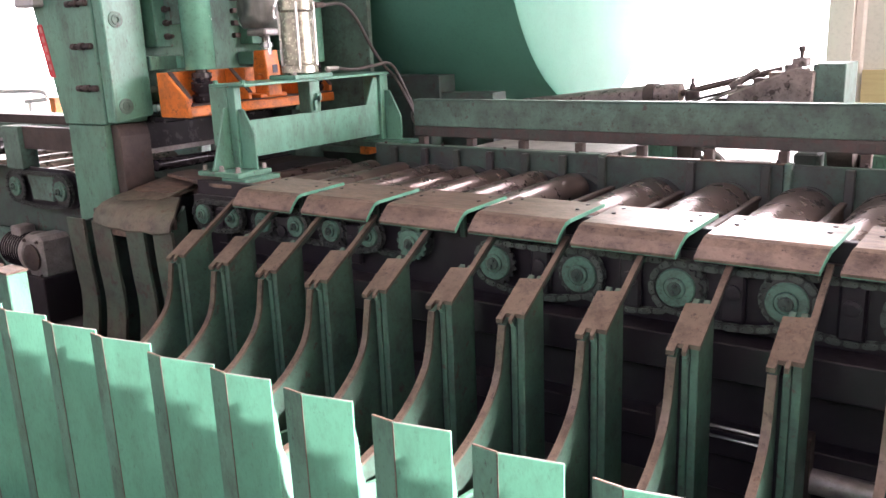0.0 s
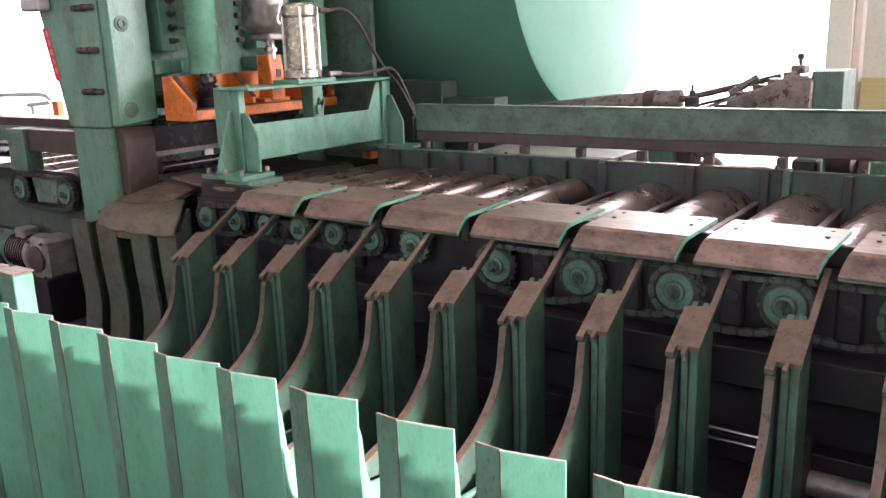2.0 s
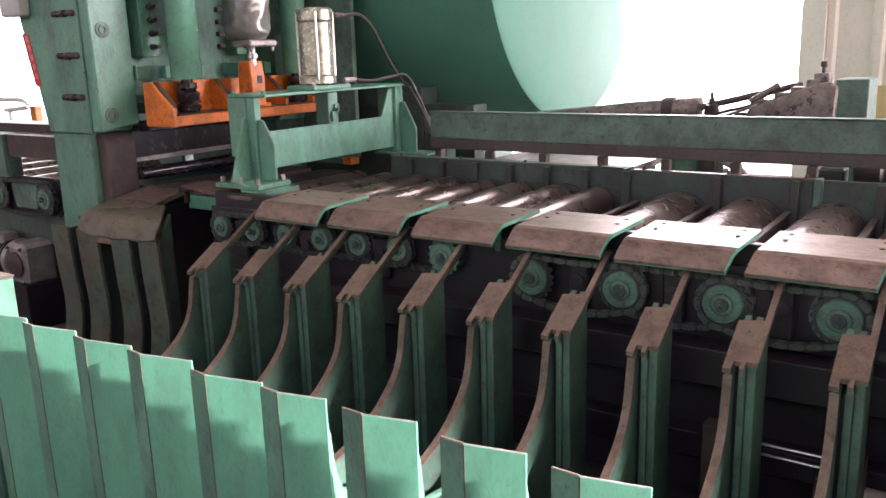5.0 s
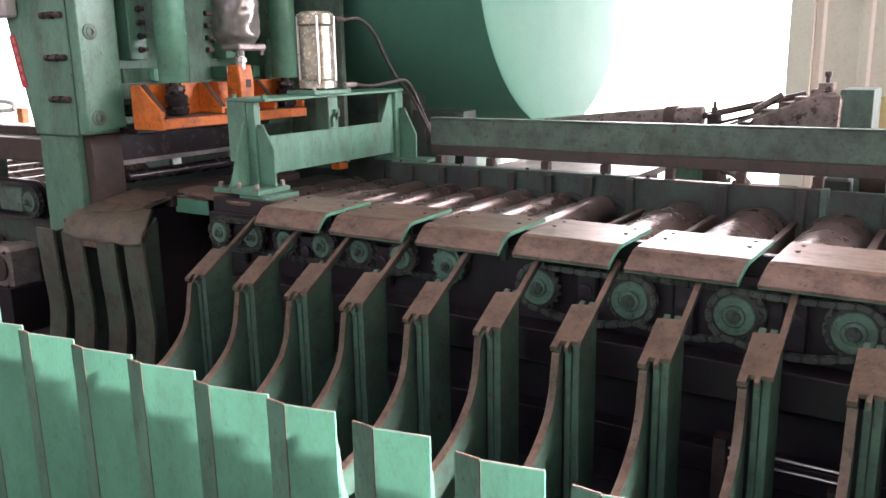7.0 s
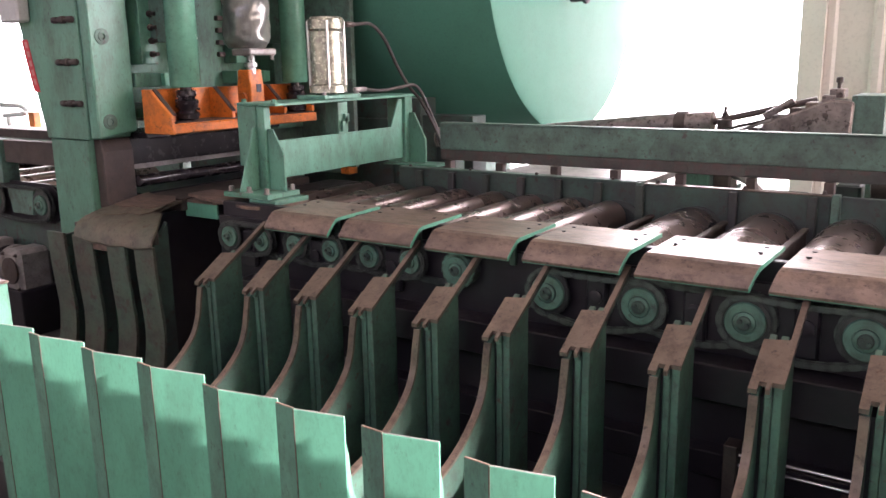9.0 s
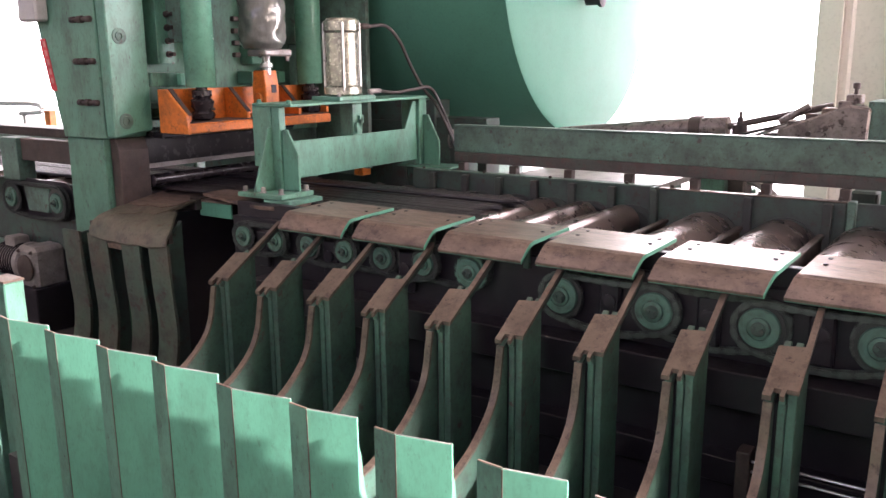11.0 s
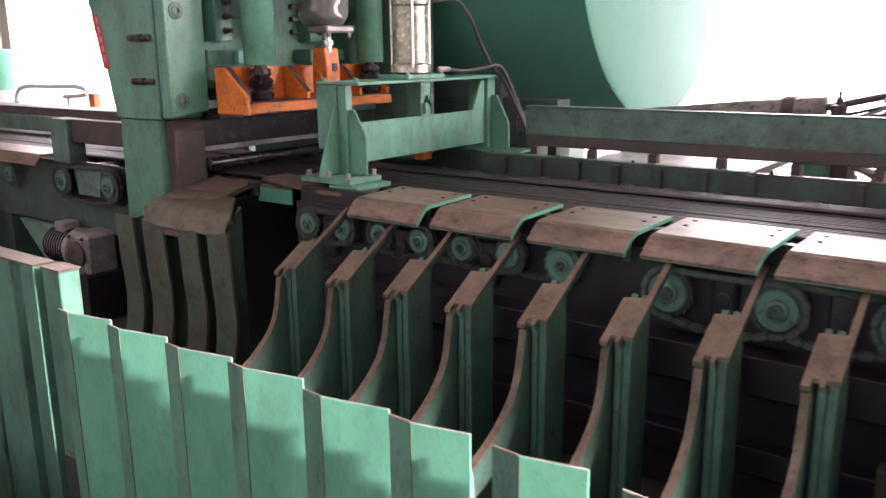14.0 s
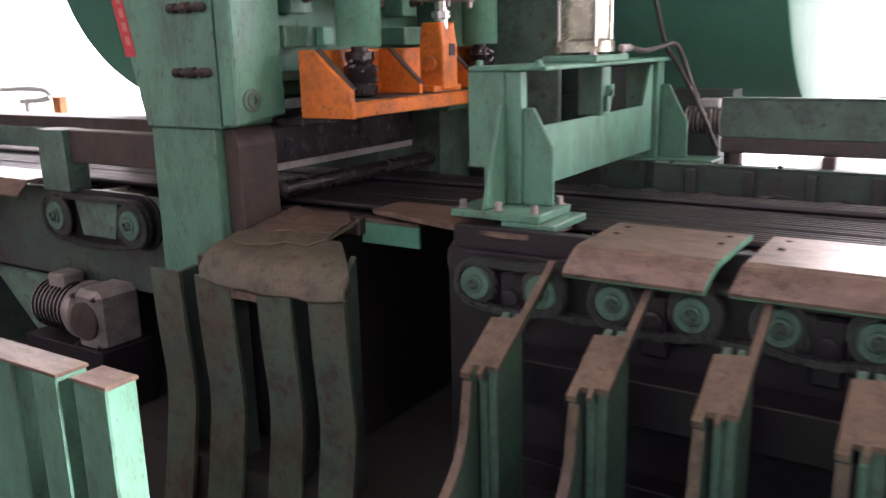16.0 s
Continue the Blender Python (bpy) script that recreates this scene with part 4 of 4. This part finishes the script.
for x0, x1 in ((-5.135, -4.965), (-4.875, -4.685), (-4.545, -4.38), (-4.295, -4.13)):
    pts = smooth_path([(0, y, z) for y, z in CH], 3)
    out = [(p.y, p.z) for p in pts] + [(p.y + 0.02, p.z - 0.004) for p in reversed(pts)]
    part("chute_bar", prism(out, "x", x0, x1, 0.002), GREEN_RUBBED, sh, "green chute bar rubbed brown by bars")
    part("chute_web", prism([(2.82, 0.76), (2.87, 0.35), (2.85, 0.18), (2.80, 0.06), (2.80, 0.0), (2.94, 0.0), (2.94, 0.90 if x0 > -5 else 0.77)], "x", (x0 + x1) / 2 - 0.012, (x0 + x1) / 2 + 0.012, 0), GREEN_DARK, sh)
for z in (0.78,):
    part("chute_tie", box(-4.684, -4.546, 2.776, 2.80, z - 0.06, z + 0.01), STEEL, sh)
part("chute_tie", box(-4.88, -4.14, 2.80, 2.83, 0.795, 0.86), STEEL_DARK, sh)
# box section posts in front of the shear, on its carriage
for x0, x1, y0 in ((-4.415, -4.265, 1.935), (-4.60, -4.475, 1.925), (-4.985, -4.70, 1.925), (-5.235, -5.02, 1.925)):
    part("chute_post", box(x0, x1, y0, y0 + 0.10, -0.70, 0.745, 0.006), GREEN, sh, "green box section post with a bare top")
for x0, x1, y0 in ((-4.419, -4.261, 1.931), (-4.989, -4.471, 1.921), (-5.239, -5.016, 1.921)):
    part("post_cap", box(x0, x1, y0, y0 + 0.108, 0.7455, 0.757, 0.002), STEEL, sh, "bare scuffed steel cap")
part("post_web", box(-4.70, -4.60, 1.99, 2.01, -0.60, 0.42, 0.002), STEEL_DARK, sh)
# black in place of green, to paint in the darkness of the pit
part("carriage", box(-5.5, -4.25, 2.03, 2.70, -0.70, -0.62), BLACK, sh)

# ---------------------------------------------------------------- table upstream of the shear
up = thing("upstream_table", "green roller table side with chain drive beyond the shear", "roller table")
part("side_plate", box(-14.0, -5.38, 3.05, 3.09, 0.55, 1.0), GREEN_DARK, up)
part("back_plate", box(-14.0, -5.75, 4.30, 4.34, 0.0, 1.12), GREEN_DULL, up)
part("deck", box(-14.0, -5.8, 3.09, 4.30, 0.60, 0.62), BLACK, up)
part("cover", prism([(2.86, 0.98), (2.92, 1.045), (3.16, 1.045), (3.16, 1.058), (2.915, 1.058), (2.852, 0.99)], "x", -8.6, -6.17, 0.002), STEEL, up)
out_ = [(-6.05 + 0.13 * math.cos(radians(g)), 0.885 + 0.13 * math.sin(radians(g))) for g in range(90, 271, 15)] + [(-5.50 + 0.13 * math.cos(radians(g)), 0.885 + 0.13 * math.sin(radians(g))) for g in range(-90, 91, 15)]
# no hollow is cut; a flat black plate draws the recess
part("chain_recess", prism(out_, "y", 3.03, 3.049, 0.001), BLACK, up, "flat black plate drawn as the chain recess")
part("recess_plate", prism([(-5.90, 0.80), (-5.66, 0.80), (-5.62, 0.99), (-5.94, 0.99)], "y", 3.0, 3.029), GREEN_DULL, up)
part("guard", box(-5.95, -5.35, 3.02, 3.10, 1.14, 1.29), STEEL_DARK, up)
part("guard_end", box(-6.16, -5.951, 2.99, 3.11, 1.001, 1.292), GREEN_DULL, up)
part("rear_guard", box(-14.0, -5.7, 4.345, 4.60, 1.05, 1.20), STEEL_DARK, up)
for x in (-13.0, -11.0, -9.0, -7.2, -6.0):
    part("leg", box(x - 0.12, x + 0.12, 3.10, 4.25, 0.0, 0.60), GREEN_DARK, up)
part("bracket", prism([(-6.75, 0.55), (-6.35, 0.20), (-6.2, 0.20), (-6.2, 0.55)], "y", 3.0, 3.04), GREEN_DULL, up)
for k in range(12):
    x = -5.95 - 0.40 * k
    t = thing("roller", "brown worn steel table roller, polished by the bars", "roller", "rollers of the table", m=pose(x, 0, 0.873))
    part("barrel", lathe([(0.04, 3.10), (0.112, 3.11), (0.112, 4.19), (0.06, 4.21), (0.06, 4.30)], "y", seg=32), ROLLER, t, smooth=True)
for x in (-6.05, -5.50):
    sprocket(0.098, 19, x, 2.98, 0.885, still=True)
chain(-6.05, -5.50, 0.885, 0.105, 2.98, 0.02, thing, CHAIN_DARK)
sprocket(0.078, 17, -6.75, 2.98, 0.873, still=True)

uc = thing("upstream_chute", "curved green chute rubbed brown along its top upstream", "chute")
pts = smooth_path([(0, y, z) for y, z in [(2.93, 0.84), (2.82, 0.83), (2.765, 0.77), (2.76, 0.60), (2.77, 0.35), (2.74, 0.12), (2.66, -0.10), (2.52, -0.30), (2.40, -0.66)]], 4)
for x0, x1 in ((-8.60, -8.08), (-7.99, -7.56), (-7.50, -7.20)):
    part("chute_bar", prism([(p.y, p.z) for p in pts] + [(p.y + 0.022, p.z - 0.006) for p in reversed(pts)], "x", x0, x1, 0.002), GREEN_RUBBED, uc)
part("apron", prism([(2.775, 0.79), (2.80, 0.836), (2.90, 0.85), (3.04, 0.87), (3.04, 0.88), (2.90, 0.862), (2.79, 0.848), (2.755, 0.79)], "x", -8.62, -7.185, 0.002), EDGE, uc, "scuffed brown apron plate")
part("stand", box(-8.5, -7.25, 2.86, 3.04, 0.0, 0.83, 0.006), GREEN_BLACK, uc)

mt = thing("gear_motor", "oily pale grey gear motor on a plinth under the upstream table", "motor", m=pose(-5.95, 2.95, 0.45))
part("body", lathe([(0.09, -0.22), (0.115, -0.20), (0.115, 0.08), (0.14, 0.09), (0.14, 0.13), (0.09, 0.15)], "x", seg=28), MOTOR, mt, smooth=True)
for k in range(8):
    part("fin", lathe([(0.123, -0.18 + 0.03 * k), (0.123, -0.172 + 0.03 * k)], "x", seg=28), GLOSS_BLACK, mt)
part("gear_case", box(0.15, 0.34, -0.12, 0.12, -0.15, 0.14, 0.03), MOTOR, mt, "pale scuffed gear case")
part("gear_cover", lathe([(0.09, -0.121), (0.09, -0.135), (0.06, -0.142), (0.02, -0.144)], "y", (0.245, 0, 0.0), 24), STEEL_DARK, mt, smooth=True)
for gx, gz in ((0.17, -0.12), (0.32, -0.12), (0.17, 0.11), (0.32, 0.11)):
    part("bolt", bolt_mesh((gx, -0.12, gz), "y", 0.009, -0.016), STEEL_DARK, mt)
part("terminal_cover", box(-0.12, 0.0, -0.06, 0.06, 0.10, 0.17, 0.01), MOTOR, mt)
part("base", box(-0.24, 0.36, -0.14, 0.14, -0.45, -0.13, 0.006), BLACK, mt)

# ---------------------------------------------------------------- tank behind the line
tank = thing("tank", "large horizontal green painted steel tank on saddles", "tank")
TX, TY, TZ, TR = -3.2, 6.1, 2.48, 1.30
part("shell", lathe([(TR - 0.01, -8.6), (TR, -8.59), (TR, TX)], "x", (0, TY, TZ), 96), TANK, tank, smooth=True)
head = [(TR * math.cos(radians(a)), TX + 0.032 * math.sin(radians(a))) for a in range(0, 90, 6)] + [(0.02, TX + 0.032)]
part("dished_head", lathe(head, "x", (0, TY, TZ), 96), TANK, tank, "glossy dished tank head", smooth=True)
for x in (-7.6, -4.4):
    part("saddle", box(x - 0.15, x + 0.15, TY - 0.9, TY + 0.9, 0.0, 1.5), GREEN_DULL, tank)

# ---------------------------------------------------------------- machines behind the guard beam
tm = carried_thing("transfer_machine", "dirty green transfer machine with an oily pipe", "machine")
part("table", box(-3.0, -2.02, 4.62, 5.3, 1.02, 1.06), MOTOR, tm, "pale scuffed steel table")
part("bed", box(-1.6, -0.9, 5.15, 5.45, 1.16, 1.34), STEEL_DARK, tm)
part("arm", prism([(-1.50, 1.20), (-1.03, 1.25), (-1.02, 1.50), (-1.14, 1.515), (-1.50, 1.37)], "y", 5.06, 5.26, 0.012), OILY, tm, "oily sloping arm")
for k, (x, z) in enumerate(((-1.42, 1.385), (-1.33, 1.425), (-1.24, 1.46), (-1.16, 1.50))):
    part("arm_block", box(x - 0.035, x + 0.035, 5.08 + 0.02 * (k % 2), 5.22, z - 0.01, z + 0.035, 0.006), (OILY, STEEL_DARK, EDGE, OILY)[k], tm, "oily clamp block on the arm")
    part("arm_bolt", lathe([(0.016, 0.0), (0.016, -0.014), (0.010, -0.016)], "y", (x, 5.058, z - 0.075), 8), STEEL_DARK, tm)
part("post", box(-1.04, -0.87, 5.10, 5.45, 0.0, 1.535), GREEN_DULL, tm)
for x in (-2.9, -2.1, -1.65):
    part("leg", box(x - 0.06, x + 0.06, 4.9, 5.05, 0.0, 1.02), GREEN_DULL, tm)
part("pipe", tube([(-3.0, 5.3, 1.25), (-2.3, 5.25, 1.325), (-2.29, 5.25, 1.327), (-1.85, 5.2, 1.365), (-1.82, 5.2, 1.365)], 0.066, 18), OILY, tm, "oily brown pipe", smooth=True)
part("collar", tube([(-2.05, 5.22, 1.352), (-1.98, 5.215, 1.356)], 0.074, 18), STEEL_DARK, tm, smooth=True)
part("rod", tube([(-1.82, 5.2, 1.365), (-1.25, 5.3, 1.50)], 0.02, 12), STEEL_DARK, tm, smooth=True)
part("rod", tube([(-1.52, 5.2, 1.40), (-1.36, 5.2, 1.50)], 0.022, 12), OILY, tm, smooth=True)
part("valve", lathe([(0.03, 0), (0.045, 0.03), (0.045, 0.09), (0.02, 0.10), (0.02, 0.13), (0.010, 0.135), (0.010, 0.17)], "z", (-1.75, 5.2, 1.29), 14), STEEL_DARK, tm, smooth=True)
part("valve_block", box(-1.16, -1.08, 5.12, 5.24, 1.52, 1.57, 0.006), OILY, tm)
part("valve_knob", lathe([(0.012, 0), (0.012, 0.03), (0.02, 0.035), (0.02, 0.06), (0.012, 0.065)], "z", (-1.12, 5.18, 1.57), 12), STEEL_DARK, tm, smooth=True)
part("rail", box(-3.2, -0.5, 5.5, 5.62, 1.02, 1.16), STEEL_DARK, tm)
for k in range(5):
    part("cable", tube(smooth_path([(-1.75 + 0.1 * k, 5.15, 1.32), (-1.6 + 0.11 * k, 5.12, 1.36 + 0.02 * k), (-1.45 + 0.1 * k, 5.14, 1.40 + 0.022 * k), (-1.25 + 0.06 * k, 5.16, 1.45 + 0.02 * k)], 5), 0.010, 6), MOTOR if k % 2 else HOSE, tm, smooth=True)
part("housing", box(-1.72, -1.20, 4.85, 5.0, 0.6, 1.0, 0.01), GREEN_DULL, tm)

for x0, x1, z1, mat in ((-1.846, -1.69, 1.16, GREEN), (-1.669, -1.572, 1.13, STEEL_DARK), (-1.033, -0.906, 1.09, GREEN_DARK), (-0.859, -0.716, 1.12, STEEL_DARK), (-0.711, -0.40, 1.10, GREEN), (-0.2, 0.5, 1.12, GREEN_DARK)):
    part("gear_housing", box(x0, x1, 4.72, 4.88, 0.0, z1, 0.012), mat, tm)
part("coupling", lathe([(0.03, -0.86), (0.07, -0.85), (0.07, -0.73), (0.03, -0.72)], "x", (0, 4.70, 1.10), 20), STEEL_DARK, tm, smooth=True)
part("bent_pipe", tube(smooth_path([(-1.57, 4.78, 1.10), (-1.50, 4.76, 1.08), (-1.42, 4.76, 1.02), (-1.38, 4.76, 0.90)], 5), 0.022, 10), MOTOR, tm, smooth=True)
fm = carried_thing("fan_motor", "small finned electric motor with a pale cover behind the bracket", "motor", m=pose(-3.50, 4.80, 1.24))
part("body", lathe([(0.05, -0.10), (0.062, -0.095), (0.062, 0.09), (0.04, 0.10)], "x", seg=24), STEEL_DARK, fm, smooth=True)
for k in range(9):
    part("fin", lathe([(0.074, -0.085 + 0.02 * k), (0.074, -0.078 + 0.02 * k)], "x", seg=24), MOTOR, fm)
part("terminal_cover", box(-0.03, 0.07, -0.035, 0.035, 0.066, 0.11, 0.008), WHITE, fm, "pale terminal cover")
part("foot", box(-0.08, 0.08, -0.06, 0.06, -1.24, -0.055, 0.006), GREEN_DARK, fm)
pit = carried_thing("pit_roller", "pale knurled roller low in the pit", "roller")
part("barrel", tube([(-0.62, 2.90, 0.20), (0.4, 2.90, 0.20)], 0.045, 16), MOTOR, pit, smooth=True)
part("bearing", box(-0.66, -0.62, 2.86, 2.94, 0.0, 0.26), STEEL_DARK, pit)
part("bearing", box(0.40, 0.44, 2.86, 2.94, 0.0, 0.26), STEEL_DARK, pit)
pr = carried_thing("pit_rods", "two bright steel slide rods low in the pit", "slide rods")
for z in (0.34, 0.30):
    part("rod", tube([(-1.0, 2.87, z), (-0.55, 2.87, z)], 0.006, 8), CHROME, pr, smooth=True)
part("holder", box(-1.05, -1.0, 2.84, 2.92, 0.0, 0.38), STEEL_DARK, pr)
part("holder", box(-0.55, -0.50, 2.84, 2.92, 0.0, 0.38), STEEL_DARK, pr)

part("nozzle", lathe([(0.045, 0.0), (0.045, 0.10), (0.06, 0.105), (0.06, 0.13), (0.03, 0.135)], "x", (TX + 0.06, 5.95, 2.22), 16), BLACK, tank, "black pipe stub on the head", smooth=True)

rl = thing("handrail", "white painted tubular handrail by the bright opening", "handrail")
part("rail", tube(smooth_path([(-12.6, 6.0, 1.0), (-12.4, 6.0, 1.25), (-11.6, 6.0, 1.29), (-10.9, 6.0, 1.29), (-10.8, 6.0, 1.2), (-11.3, 6.0, 1.16)], 5), 0.03, 10), WHITE, rl, smooth=True)
for x in (-12.5, -11.2):
    part("post", lathe([(0.03, 0.0), (0.03, 1.16 if x > -12 else 1.08)], "z", (x, 6.0, 0), 10), WHITE, rl)
op = thing("bollard", "short orange painted steel bollard", "bollard")
part("body", box(-10.66, -10.54, 5.95, 6.05, 0.0, 1.22, 0.01), ORANGE, op)

cb = thing("drive_cabinet", "dark green steel drive cabinet under the tank", "cabinet")
part("body", box(-6.4, -3.85, 4.95, 5.15, 0.0, 1.50), GREEN_DARK, cb)
part("side_panel", box(-3.849, -3.42, 4.97, 5.15, 0.0, 1.38), GREEN_DARK, cb)
part("door", box(-5.2, -4.1, 4.93, 4.949, 0.1, 1.35), GREEN_DARK, cb)

dr = thing("storage_drum", "tall pale green storage drum beside the wall", "drum")
part("body", lathe([(0.46, 0.0), (0.50, 0.03), (0.50, 1.66), (0.42, 1.78), (0.1, 1.80)], "z", (-15.0, 7.0, 0), 32), GREEN_LIGHT, dr, smooth=True)
part("label_band", lathe([(0.503, 0.95), (0.503, 1.15)], "z", (-15.0, 7.0, 0), 32), WHITE, dr, "pale band")
tagged(part("timber_rail", box(-1.75, 4.0, 8.90, 8.97, 1.0, 1.31), YELLOW), "yellowed timber rail along the sheet wall", "rail")


# ---------------------------------------------------------------- what moves
def slide_at(t):
    return float(np.interp(t, [r[0] for r in SLIDE], [r[1] for r in SLIDE]))


def motions():
    for ob in CARRIED:
        m = ob.matrix_basis.copy()
        walk(ob, [(t, pose(x, 0, 0) @ m) for t, x in SLIDE])
    # the bars wait upstream, then run in at a steady pace
    rows = [(0.0, -7.25), (8.3, -7.25), (8.7, -7.15)]
    rows += [(9.0 + 0.5 * k, -1.437 + 2.2 * (9.0 + 0.5 * k - 11.5)) for k in range(15)]
    walk(bundle, [(t, pose(x, 0, 0.9905)) for t, x in rows])
    # the drive stands still at first, then runs; the chains run round with it
    for ob, at, s0, step, whole in LINKS:
        s, t = s0, 8.5
        rows = [(0.0, link_pose(at, s0, step)), (8.5, link_pose(at, s0, step))]
        while t < 15.95:
            t = min(round(t + 0.1, 3), 16.0)
            s -= 0.103 * min(1.0, (t - 8.5) / 0.4)
            rows.append((t, link_pose(at, s, step)))
        walk(ob, rows)
    for ob, r, x, y, z, still in SPR:
        rows = [(t, 0.0) for t, s in SLIDE if t < 8]
        t, turn = 8.5, 0.0
        rows.append((t, turn))
        while t < 15.95:
            t = min(round(t + 0.1, 3), 16.0)
            turn += min(1.0, (t - 8.5) / 0.4) * (80 if r < 0.1 else 64)
            rows.append((t, turn))
        walk(ob, [(t, pose(x + (0.0 if still else slide_at(t)), y, z, 0, a, 0)) for t, a in rows])


motions()
